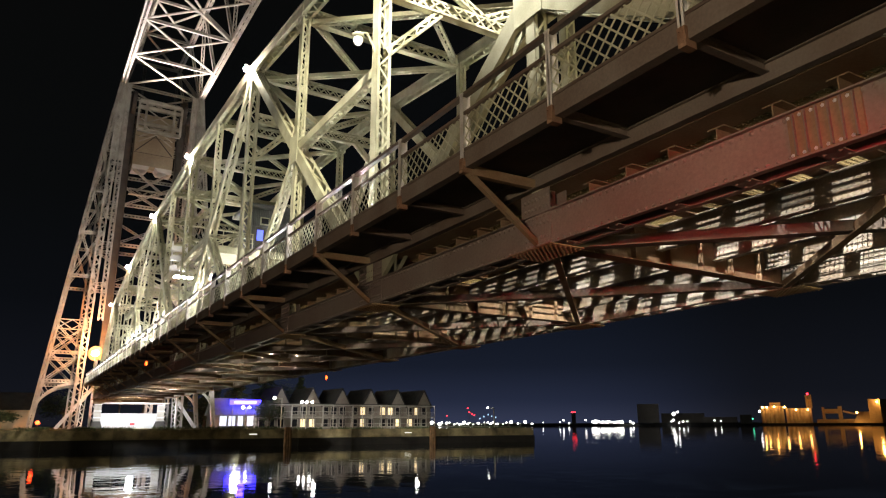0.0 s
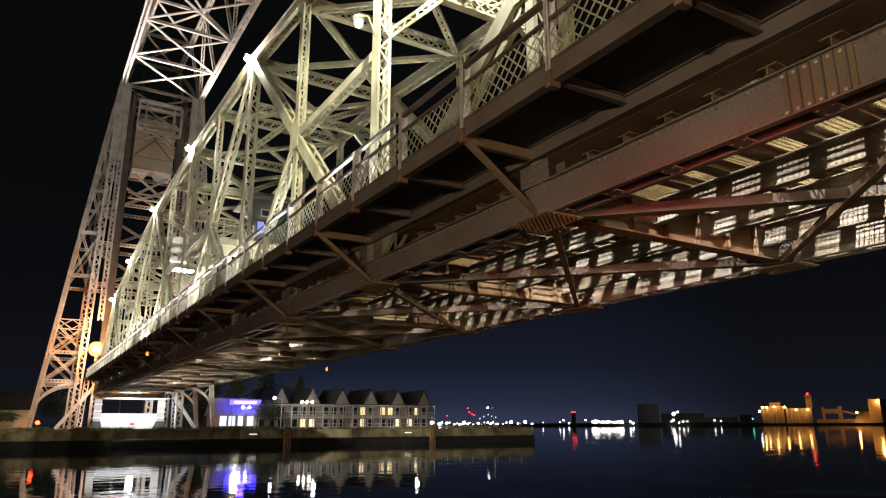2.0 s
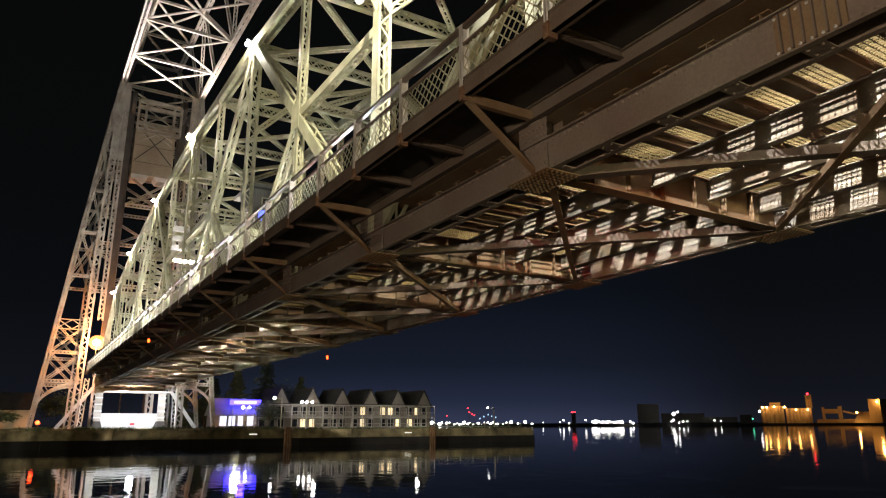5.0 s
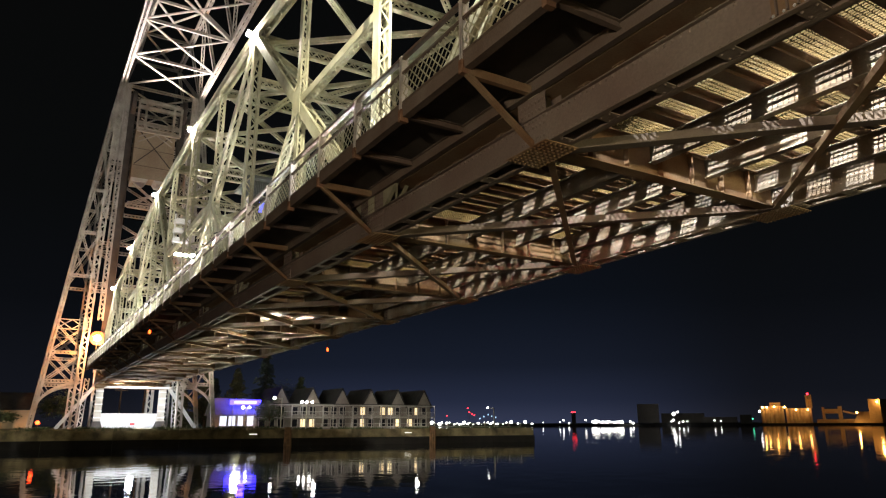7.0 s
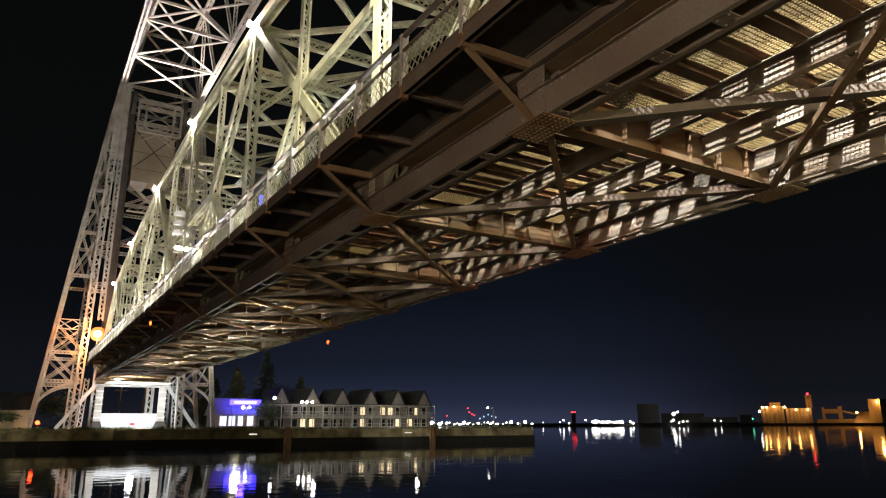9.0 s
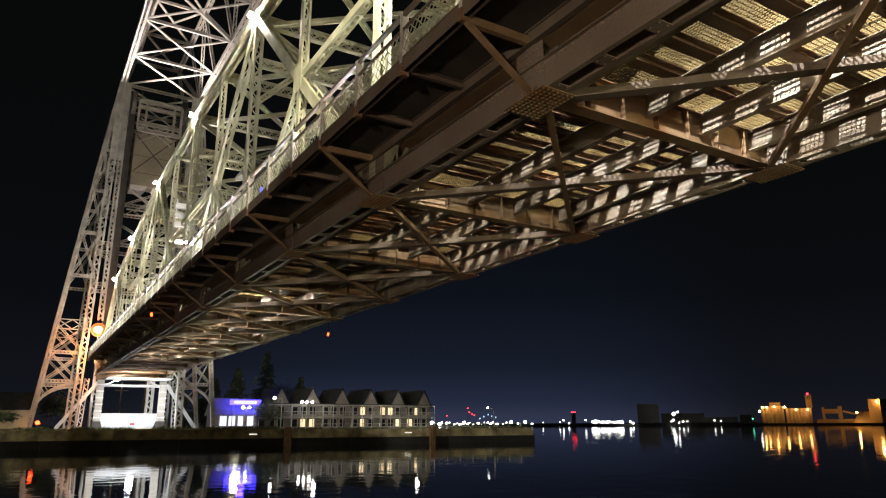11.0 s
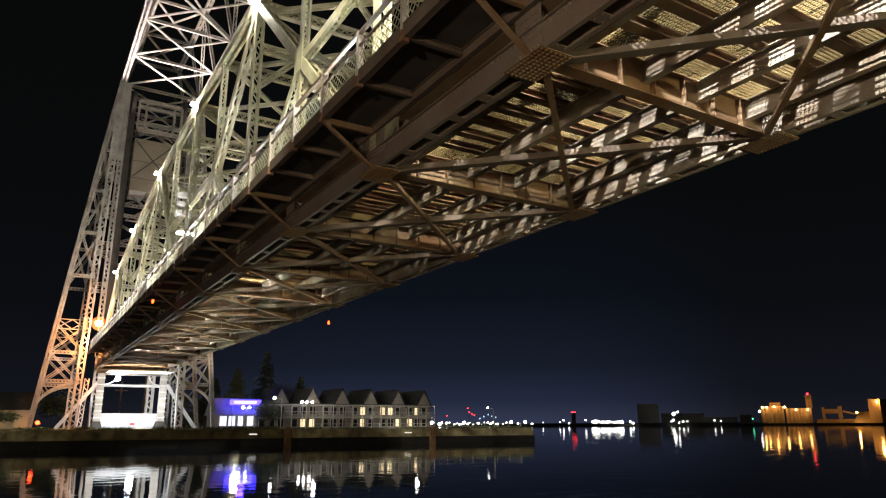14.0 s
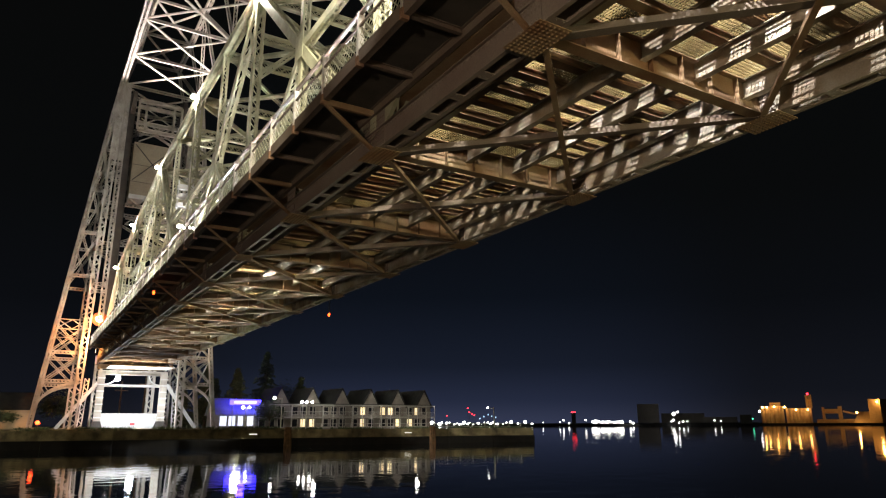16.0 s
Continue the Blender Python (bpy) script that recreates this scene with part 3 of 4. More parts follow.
def wall_y(x):
    return 91.0 - 0.10 * x


def slab(x0, x1, z, back=330, low=-1.0):
    y0, y1 = wall_y(x0), wall_y(x1)
    return Geo().hexa([(x0, y0, low), (x1, y1, low), (x1, back, low), (x0, back, low), (x0, y0, z), (x1, y1, z), (x1, back, z), (x0, back, z)])


def banks():
    g = slab(-260, 67, 1.70)
    solo("ground", g, GRASS, (0, 150, 0), "dark canal bank of grass and paving", "ground", kind="structure")
    pier = thing("canal_wall", (0, 90, 0), "long stained concrete canal wall with a dark foot", "canal wall", kind="structure")
    n = 26
    for k in range(n):
        x0, x1 = -120 + k * 187.2 / n, -120 + (k + 1) * 187.2 / n - 0.03
        y0, y1 = wall_y(x0) - 0.5, wall_y(x1) - 0.5
        z = 2.02
        part("wall_block", Geo().hexa([(x0, y0, 0.95), (x1, y1, 0.95), (x1, y1 + 2, 0.95), (x0, y0 + 2, 0.95), (x0, y0, z), (x1, y1, z), (x1, y1 + 2, z), (x0, y0 + 2, z)]), CONC, pier)
        part("wall_foot", Geo().hexa([(x0, y0 - 0.25, -1), (x1, y1 - 0.25, -1), (x1, y1 + 2, -1), (x0, y0 + 2, -1), (x0, y0 - 0.25, 0.93), (x1, y1 - 0.25, 0.93), (x1, y1 + 2, 0.93), (x0, y0 + 2, 0.93)]), WALLFOOTM, pier, "dark wall foot")
    for x in (-9.5, 25.0, 46.1):
        part("edge_light", Geo().box(x, x + 1.0, wall_y(x) - 0.64, wall_y(x) - 0.52, 1.42, 1.52), G_EDGE, pier, "small white edge light")
    for x in (29.8, 50.2):
        y = wall_y(x) - 0.85
        g = Geo()
        for dx in (-0.35, 0, 0.35):
            g.tube((x + dx, y, -1), (x + dx * 0.7, y + 0.1, 2.3), 0.2, 10)
        solo("mooring_dolphin", g, RUSTW, (x, y, 0), "cluster of rust-stained mooring piles at the wall", "mooring piles", "mooring piles")
    g = Geo().box(-150, 150, -200, 1.0, -1, 1.15)
    solo("ground_near", g, CONC, (0, -60, 0), "concrete near canal bank", "ground", kind="structure")


# wall foot, far darker than the blocks above it
WALLFOOTM = surface("dark_wall_foot", (0.014, 0.012, 0.009), (0.007, 0.006, 0.005), 0.8, 0.0, 0.8, 0.3, 10)
RUSTW = surface("rust_stained_pile", (0.20, 0.11, 0.05), (0.10, 0.06, 0.03), 0.8, 0.0, 2.0, 0.3)
G_EDGE = glow("edge_lens", (1.0, 0.98, 0.9), 1.3)
banks()

# ---- far tower ----
TY0, TY1 = 98.5, 109.0
ZG = 2.2
ZCAP = 50.3
tower = thing("bridge_tower", (CX, 103.5, ZG), "tall floodlit riveted steel lattice lift tower on the far bank", "bridge tower")
LEVELS = [8.0, 11.6, 15.2, 21.6, 27.5, 33.5, 39.5, 45.0, ZCAP]


def leg_outer(s, z):
    return CX + s * (10.9 - 5.4 * (z - ZG) / (ZCAP - ZG))


def leg_inner(s, z):
    return CX + s * (6.3 - 1.0 * (z - ZG) / (ZCAP - ZG))


def tower_frame():
    lat = (1, 0, 0)
    up = (0, 0, 1)
    for s in (-1, 1):
        for y in (TY0, TY1):
            part("outer_leg", Geo().laced((leg_outer(s, ZG), y, ZG), (leg_outer(s, ZCAP), y, ZCAP), 0.55, 0.5, lat, 0.6, flange=0.17, lace=0.08), TOWERP, tower)
            part("inner_leg", Geo().laced((leg_inner(s, ZG), y, ZG), (leg_inner(s, ZCAP), y, ZCAP), 0.9, 0.7, lat, 0.65, flange=0.2, lace=0.1), TOWERP, tower)
            for k, (a, b) in enumerate(zip(LEVELS, LEVELS[1:])):
                if k == 2:
                    continue
                for za, zb in ((a, b), (b, a)):
                    part("tower_brace", Geo().laced((leg_outer(s, za), y, za), (leg_inner(s, zb), y, zb), 0.30, 0.16, up, 0.34, flange=0.09, lace=0.05), TOWERP, tower)
            for k, z in enumerate(LEVELS):
                deep = 1.3 if k == 2 else 0.45
                part("tower_strut", Geo().laced((leg_outer(s, z), y, z), (leg_inner(s, z), y, z), deep, 0.25, up, deep * 0.9, True, lace=0.09), TOWERP, tower)
            # arched knee under the lowest strut, with its spokes
            z = LEVELS[0]
            xo, xi = leg_outer(s, 4.0), leg_inner(s, z)
            pts = [(xo + (xi - xo) * (1 - math.cos(t)), 4.0 + (z - 0.2 - 4.0) * math.sin(t)) for t in [k * math.pi / 16 for k in range(9)]]
            knee = part("arched_knee", Geo().bar((pts[0][0], y, pts[0][1]), (pts[1][0], y, pts[1][1]), 0.22, 0.3, (0, 1, 0)), TOWERP, tower)
            for (xa, za), (xb, zb) in zip(pts[1:], pts[2:]):
                part("knee_segment", Geo().bar((xa, y, za), (xb, y, zb), 0.22, 0.3, (0, 1, 0)), TOWERP, knee)
            for k in (1, 2, 3, 4):
                part("spoke", Geo().bar((leg_outer(s, z), y, z), (pts[k][0], y, pts[k][1]), 0.09, 0.09, up), TOWERP, knee)
        for fn in (leg_outer, leg_inner):
            for a, b in zip([ZG] + LEVELS, LEVELS):
                if b < LEVELS[1]:
                    continue
                part("side_brace", Geo().bar((fn(s, a), TY0, a), (fn(s, b), TY1, b), 0.18, 0.14, up), TOWERP, tower)
                part("side_brace", Geo().bar((fn(s, a), TY1, a), (fn(s, b), TY0, b), 0.18, 0.14, up), TOWERP, tower)
                part("side_strut", Geo().laced((fn(s, b), TY0, b), (fn(s, b), TY1, b), 0.4, 0.25, up, 0.5, True), TOWERP, tower)
        # counterweight guide and ladder column
        part("guide_column", Geo().ibeam((CX + s * 3.55, 102.0, ZG + 9), (CX + s * 3.55, 102.0, ZCAP), 0.9, 1.0, 0.05, lat), DARKM, tower, "dark counterweight guide column")
        part("column_plate", Geo().box(*sorted((CX + s * 4.3, CX + s * 5.8)), TY0 + 0.45, TY0 + 0.6, 38.5, ZCAP), TOWERP, tower)
        part("main_column", Geo().laced((CX + s * 4.55, TY0 + 0.3, 16.0), (CX + s * 4.55, TY0 + 0.3, ZCAP), 0.7, 0.6, lat, 0.6, flange=0.2, lace=0.09), TOWERP, tower)
    for z in (LEVELS[3:]):
        for y in (TY0 + 4.8, TY1):
            part("cross_strut", Geo().laced((leg_inner(-1, z), y, z), (leg_inner(1, z), y, z), 0.5, 0.3, up, 0.5, True), TOWERP, tower)
    for a, b in zip(LEVELS[3:], LEVELS[4:]):
        for s in (-1, 1):
            part("cross_brace", Geo().laced((leg_inner(-s, a), TY1, a), (leg_inner(s, b), TY1, b), 0.35, 0.25, up, 0.5), TOWERP, tower)
    # sheave frame under the top, with its crossed bars
    zf0, zf1 = 43.6, 48.0
    y = TY0 + 0.2
    x0, x1 = CX - 2.9, CX + 2.9
    for z in (zf0, zf0 + 1.0, zf1 - 0.9, zf1):
        part("sheave_beam", Geo().ibeam((x0, y, z), (x1, y, z), 0.4, 0.55, 0.04), TOWERP, tower)
    for x in (x0, x1, CX - 1.9, CX + 1.9):
        part("sheave_post", Geo().bar((x, y, zf0), (x, y, zf1), 0.3, 0.3, lat), TOWERP, tower)
    for s in (-1, 1):
        part("sheave_brace", Geo().bar((CX - 1.8, y, zf0 + 1.2 if s > 0 else zf1 - 1.1), (CX + 1.8, y, zf1 - 1.1 if s > 0 else zf0 + 1.2), 0.14, 0.14, up), TOWERP, tower)
        part("sheave", Geo().tube((CX + s * 3.2, 101.2, 48.6), (CX + s * 3.8, 101.2, 48.6), 1.7, 24), DARKM, tower, "large dark cable sheave")
    # overhead truss across the canal
    za, zb = ZCAP, ZCAP + 9.0
    n = 13
    ys = [TY1 - k * (TY1 + 16) / n for k in range(n + 1)]
    for s in (-1, 1):
        x, xt = CX + s * 5.35, CX + s * 3.3
        for z, xc in ((za, x), (zb, xt)):
            for k in range(n):
                part("overhead_chord", Geo().laced((xc, ys[k], z), (xc, ys[k + 1], z), 0.7, 0.6, lat, 0.7, flange=0.2, lace=0.09), TOWERP, tower)
        for k in range(n + 1):
            part("overhead_post", Geo().laced((x, ys[k], za), (xt, ys[k], zb), 0.4, 0.35, lat, 0.5), TOWERP, tower)
            if k < n:
                p, q = (za, zb) if k % 2 else (zb, za)
                part("overhead_diagonal", Geo().laced((x if k % 2 else xt, ys[k], p), (xt if k % 2 else x, ys[k + 1], q), 0.45, 0.35, lat, 0.5), TOWERP, tower)
    for z, hw in ((za, 5.1), (zb, 3.1)):
        for k in range(n + 1):
            part("overhead_strut", Geo().laced((CX - hw, ys[k], z), (CX + hw, ys[k], z), 0.4, 0.3, up, 0.45), TOWERP, tower)
            if k < n:
                for s in (-1, 1):
                    part("overhead_lateral", Geo().bar((CX - s * hw, ys[k], z), (CX + s * hw, ys[k + 1], z + 0.12 * s), 0.3, 0.14, (0, 1, 0)), TOWERP, tower)
    # portal that takes the span's end: columns on shoes, rakers, a shallow truss with arched brackets
    for s in (-1, 1):
        x = CX + 0.5 + s * 3.9
        col = part("seat_column", Geo().box(x - 0.42, x + 0.42, 100.75, 100.79, ZG + 0.9, 9.6).box(x - 0.42, x + 0.42, 101.6, 101.64, ZG + 0.9, 9.6).box(x - 0.03, x + 0.03, 100.79, 101.6, ZG + 0.9, 9.6), TOWERP, tower, "grey-painted plated seat column")
        for k in range(7):
            z = ZG + 1.3 + k * 0.85
            part("cover_strap", Geo().box(x - 0.46, x + 0.46, 100.70, 100.749, z, z + 0.16), WHITEP, col)
        shoe = Geo()
        for y in (100.5, 101.2, 101.9):
            shoe.hexa([(x - 0.72, y - 0.06, ZG), (x + 0.72, y - 0.06, ZG), (x + 0.72, y + 0.06, ZG), (x - 0.72, y + 0.06, ZG), (x - 0.42, y - 0.06, ZG + 0.92), (x + 0.42, y - 0.06, ZG + 0.92), (x + 0.42, y + 0.06, ZG + 0.92), (x - 0.42, y + 0.06, ZG + 0.92)])
        shoe.box(x - 0.8, x + 0.8, 100.3, 102.1, ZG - 0.1, ZG + 0.12)
        part("shoe", shoe, DARKM, tower, "dark cast column shoe")
        part("raker", Geo().bar((x + s * 0.4, 101.0, 8.0), (x + s * 4.6, 101.0, ZG), 0.42, 0.4, lat), WHITEP, tower)
        part("raker_lacing", Geo().laced((x + s * 1.6, 101.9, 8.6), (x + s * 1.9, 101.9, ZG), 0.6, 0.3, lat, 0.5, flange=0.12, lace=0.09), WHITEP, tower)
        part("rear_column", Geo().laced((CX + s * 3.5, 106.0, ZG), (CX + s * 3.5, 106.0, 12.0), 1.0, 0.7, lat, 0.8, flange=0.3, lace=0.1), TOWERP, tower)
        pts = [(x - s * (0.45 + 1.5 * math.sin(t)), 7.9 + 1.35 * (1 - math.cos(t))) for t in [k * math.pi / 12 for k in range(7)]]
        br = part("arched_bracket", Geo().bar((pts[0][0], 101.3, pts[0][1]), (pts[1][0], 101.3, pts[1][1]), 0.3, 0.14, (0, 1, 0)), WHITEP, tower)
        for (xa, za), (xb, zb) in zip(pts[1:], pts[2:]):
            part("bracket_segment", Geo().bar((xa, 101.3, za), (xb, 101.3, zb), 0.3, 0.14, (0, 1, 0)), WHITEP, br)
    part("portal_beam", Geo().ibeam((CX - 3.9, 101.4, 9.45), (CX + 4.9, 101.4, 9.45), 0.6, 0.6, 0.05), TOWERP, tower)
    part("portal_tie", Geo().ibeam((CX - 3.0, 101.3, 7.75), (CX + 4.0, 101.3, 7.75), 0.4, 0.3, 0.03), WHITEP, tower)
    part("portal_lamp", ball((10.64, 101.0, 8.68), 0.32), G_PORT, tower, "bright white portal lamp")
    # crossed bars over the counterweight
    for za, zb in ((42.6, 45.6), (43.4, 46.3)):
        for q in (-1, 1):
            part("gap_brace", Geo().bar((CX - q * 2.3, 100.9, za), (CX + q * 2.3, 100.9, zb), 0.16, 0.1, up), TOWERP, tower)


DARKM = surface("dark_guide_steel", (0.06, 0.055, 0.05), (0.035, 0.03, 0.028), 0.6, 0.0, 0.8, 0.2)
G_PORT = glow("portal_lamp_lens", (1.0, 0.98, 0.92), 420)
tower_frame()

cw = thing("counterweight", (CX, 102.8, 38.6), "large tan concrete counterweight block hanging in the tower", "counterweight")


def counterweight():
    x0, x1, z0, z1 = CX - 2.75, CX + 2.75, 38.6, 47.3
    part("block", Geo().box(x0, x1, 101.6, 104.2, z0 + 0.7, z1), CWM, cw)
    for z in (z0 + 2.6, z0 + 5.2):
        part("joint_band", Geo().box(x0 + 0.05, x1 - 0.05, 101.585, 101.6, z, z + 0.06), DARKM, cw)
    for s in (-1, 1):
        part("strap", Geo().bar((CX - s * 2.5, 101.57, z0 + 2.8), (CX + s * 2.5, 101.57, z1 - 0.4), 0.14, 0.03, (0, 0, 1)), DARKM, cw)
        part("corner_shoe", Geo().hexa([(CX + s * 2.7, 101.5, z0), (CX + s * 0.8, 101.5, z0 + 0.1), (CX + s * 0.8, 104.2, z0 + 0.1), (CX + s * 2.7, 104.2, z0), (CX + s * 2.7, 101.5, z0 + 0.68), (CX + s * 0.4, 101.5, z0 + 0.68), (CX + s * 0.4, 104.2, z0 + 0.68), (CX + s * 2.7, 104.2, z0 + 0.68)]), WHITEP, cw)
    part("hanger_frame", Geo().laced((x0, 101.9, z0 - 3.4), (x1, 101.9, z0 - 3.4), 0.9, 0.6, (0, 0, 1), 0.9), TOWERP, cw)
    for s in (-1, 1):
        part("hanger_leg", Geo().laced((CX + s * 2.4, 101.9, z0), (CX - s * 1.8, 101.9, z0 - 3.2), 0.3, 0.3, (0, 0, 1), 0.5), TOWERP, cw)
    for s in (-1, 1):
        for k in range(4):
            part("rope", Geo().tube((CX + s * (2.2 + 0.12 * k), 102.8, z1), (CX + s * (2.2 + 0.12 * k), 102.8, 55.5), 0.03, 6), ROPEM, cw)


counterweight()

# operator's house in the middle of the span
GLASSD, n, l, b = mat("dark_glass")
b.inputs["Base Color"].default_value = (0.02, 0.02, 0.025, 1)
b.inputs["Roughness"].default_value = 0.08
CABM = surface("grey_corrugated_cladding", (0.085, 0.09, 0.085), (0.06, 0.065, 0.06), 0.5, 0.0, 1.0, 0.2)
G_BLUEW = glow("blue_lit_pane", (0.10, 0.14, 1.0), 1.6)


def house_on_span():
    y0, y1 = yi(5) - 1.6, yi(5) + 1.6
    x0, x1, z0, z1 = 12.0, 15.4, 14.15, 17.25
    body = part("operator_cabin", Geo().box(x0, x1, y0, y1, z0, z1), CABM, span, "grey corrugated operator's cabin")
    for k in range(27):
        x = x0 + 0.07 + k * (x1 - x0 - 0.14) / 26
        part("rib", Geo().box(x - 0.035, x + 0.035, y0 - 0.045, y0 - 0.001, z0 + (1.8 if x < 13.0 else 0.1), z1 - 0.05), CABM, body)
    part("cabin_roof", Geo().box(x0 - 0.5, x1 + 0.3, y0 - 0.5, y1 + 0.4, z1 + 0.003, z1 + 0.22), CABM, body)
    part("cabin_door", Geo().box(12.28, 12.92, y0 - 0.05, y0 - 0.004, z0 + 0.05, z0 + 1.75), DARKM, body)
    part("cabin_window", Geo().box(12.38, 12.8, y0 - 0.075, y0 - 0.053, z0 + 0.8, z0 + 1.55), G_BLUEW, body, "blue-lit cabin window")
    wf = part("window_frame", Geo().box(12.55, 13.2, y0 - 0.08, y0 - 0.048, z0 + 1.95, z0 + 2.5), SILVER, body, "pale window frame")
    part("pane", Geo().box(12.63, 13.12, y0 - 0.1, y0 - 0.082, z0 + 2.03, z0 + 2.42), GLASSD, wf)
    # pale deck that carries the cabin, with its edge beam and railing
    deck = part("cabin_deck", Geo().box(9.3, 15.6, y0 - 0.7, y1 + 0.8, 13.98, 14.12), SILVER, span, "pale steel deck under the cabin")
    part("edge_beam", Geo().ibeam((9.3, y0 - 0.75, 13.82), (15.6, y0 - 0.75, 13.82), 0.2, 0.5, 0.02), SILVER, deck)
    part("edge_beam", Geo().ibeam((9.25, y0 - 0.7, 13.82), (9.25, y1 + 0.8, 13.82), 0.2, 0.5, 0.02), SILVER, deck)
    for k in range(5):
        x = 9.35 + k * 0.65
        part("deck_post", Geo().box(x - 0.025, x + 0.025, y0 - 0.7, y0 - 0.65, 14.123, 15.15), SILVER, deck)
    for z in (14.5, 14.82, 15.15):
        part("deck_rail", Geo().bar((9.3, y0 - 0.675, z), (12.0, y0 - 0.675, z), 0.04, 0.05, (0, 1, 0)), SILVER, deck)
    for x in (9.6, 11.9, 15.2):
        part("deck_hanger", Geo().bar((x, y0 + 0.3, 14.123), (x, y0 + 0.3, ZTOP[5] - 2.9), 0.12, 0.12, (0, 1, 0)), SILVER, deck)


house_on_span()

# ---- town on the far bank ----
SIDING = surface("grey_clapboard", (0.27, 0.24, 0.21), (0.2, 0.175, 0.15), 0.8, 0.0, 0.6, 0.2)
ROOFM = surface("dark_shingle", (0.045, 0.045, 0.04), (0.025, 0.025, 0.025), 0.9, 0.0, 1.5, 0.4)
TRIM = surface("white_trim", (0.50, 0.47, 0.42), (0.38, 0.36, 0.32), 0.6)
G_WARM = glow("warm_window", (1.0, 0.74, 0.42), 1.5)
G_STREET = glow("street_lamp_lens", (1.0, 0.97, 0.90), 16)
G_BLUE = glow("blue_sign", (0.035, 0.022, 1.0), 14)
G_BLUEC = glow("blue_sign_core", (0.30, 0.26, 1.0), 4)


def gable_prism(x0, x1, y0, y1, ze, zr, over=0.35, t=0.14):
    """Two roof slabs with the ridge along y."""
    xm = (x0 + x1) / 2
    out = []
    k = (zr - ze) / (xm - x0)
    for s, xe in ((-1, x0), (1, x1)):
        xo, zo = xe + s * over, ze - over * k
        g = Geo().hexa([(xo, y0 - over, zo), (xm, y0 - over, zr), (xm, y1, zr), (xo, y1, zo), (xo, y0 - over, zo + t), (xm, y0 - over, zr + t), (xm, y1, zr + t), (xo, y1, zo + t)])
        out.append(g)
    return out


def gable_wall(x0, x1, y0, y1, z0, ze, zr):
    xm = (x0 + x1) / 2
    g = Geo()
    g.v += [(x0, y0, z0), (x1, y0, z0), (x1, y0, ze), (xm, y0, zr), (x0, y0, ze), (x0, y1, z0), (x1, y1, z0), (x1, y1, ze), (xm, y1, zr), (x0, y1, ze)]
    g.f += [(0, 1, 2, 3, 4), (9, 8, 7, 6, 5), (0, 5, 6, 1), (1, 6, 7, 2), (2, 7, 8, 3), (3, 8, 9, 4), (4, 9, 5, 0)]
    return g


def inn_unit(x0, k):
    """One gabled unit of the waterfront inn, two storeys of balconies in front."""
    y0, y1, z0, ze, zr = 115.0, 124.5, 1.7, 6.0, 8.7
    w = 5.66
    x1 = x0 + w - 0.02
    u = thing("inn_unit", (x0 + w / 2, 120, z0), "grey gabled two-storey waterfront inn unit with white balconies", "house", "row of inn units")
    part("wall", Geo().box(x0, x1, y0, y1, z0, ze), SIDING, u)
    xa, xb = x0 + 2.75, x0 + 5.6
    part("gable", gable_wall(xa, xb, y0 + 0.02, y1, ze, ze + 0.1, zr), SIDING, u)
    for g in gable_prism(xa, xb, y0, y1, ze + 0.15, zr + 0.05):
        part("roof_slope", g, ROOFM, u, "dark shingle roof slope")
    part("flat_roof", Geo().box(x0, x1, y0 - 0.2, y1, ze + 0.003, ze + 0.12), ROOFM, u)
    rnd = random.Random(11 + k)
    for zf in (z0 + 0.1, z0 + 2.15):
        for j, xa in enumerate((x0 + 0.5, x0 + 2.1, x0 + 3.7)):
            lit = (k, zf > 2.5, j) in {(3, True, 1), (3, True, 0), (2, True, 1), (4, True, 1), (3, False, 2), (0, False, 1), (0, False, 2), (2, False, 1), (4, False, 0)}
            wd = part("window", Geo().box(xa, xa + 1.15, y0 - 0.05, y0 - 0.004, zf + 0.35, zf + 1.75), TRIM, u)
            if lit:
                part("pane", Geo().box(xa + 0.1, xa + 1.05 * (0.6 + 0.4 * rnd.random()), y0 - 0.07, y0 - 0.052, zf + 0.42, zf + 1.68), G_WARM, wd, "warm lit window pane")
            else:
                part("pane", Geo().box(xa + 0.08, xa + 1.07, y0 - 0.07, y0 - 0.052, zf + 0.42, zf + 1.68), GLASSD, wd)
    bal = part("balcony_floor", Geo().box(x0, x1, y0 - 1.7, y0 - 0.08, z0 + 1.98, z0 + 2.1), TRIM, u)
    part("balcony_beam", Geo().box(x0, x1, y0 - 1.75, y0 - 1.55, ze - 0.28, ze - 0.08), TRIM, u)
    for j in range(4):
        x = x0 + 0.06 + j * (w - 0.14) / 3
        part("balcony_post", Geo().box(x - 0.06, x + 0.06, y0 - 1.71, y0 - 1.59, z0, ze - 0.283), TRIM, u)
    for z in (z0 + 3.0, z0 + 2.2):
        part("balcony_rail", Geo().box(x0, x1, y0 - 1.70, y0 - 1.66, z, z + 0.06), TRIM, bal)
    for j in range(22):
        x = x0 + 0.2 + j * (w - 0.4) / 21
        part("baluster", Geo().box(x - 0.015, x + 0.015, y0 - 1.695, y0 - 1.665, z0 + 2.263, z0 + 3.0), TRIM, bal)


for k in range(-1, 5):
    inn_unit(39.2 + 5.6 * k, k)


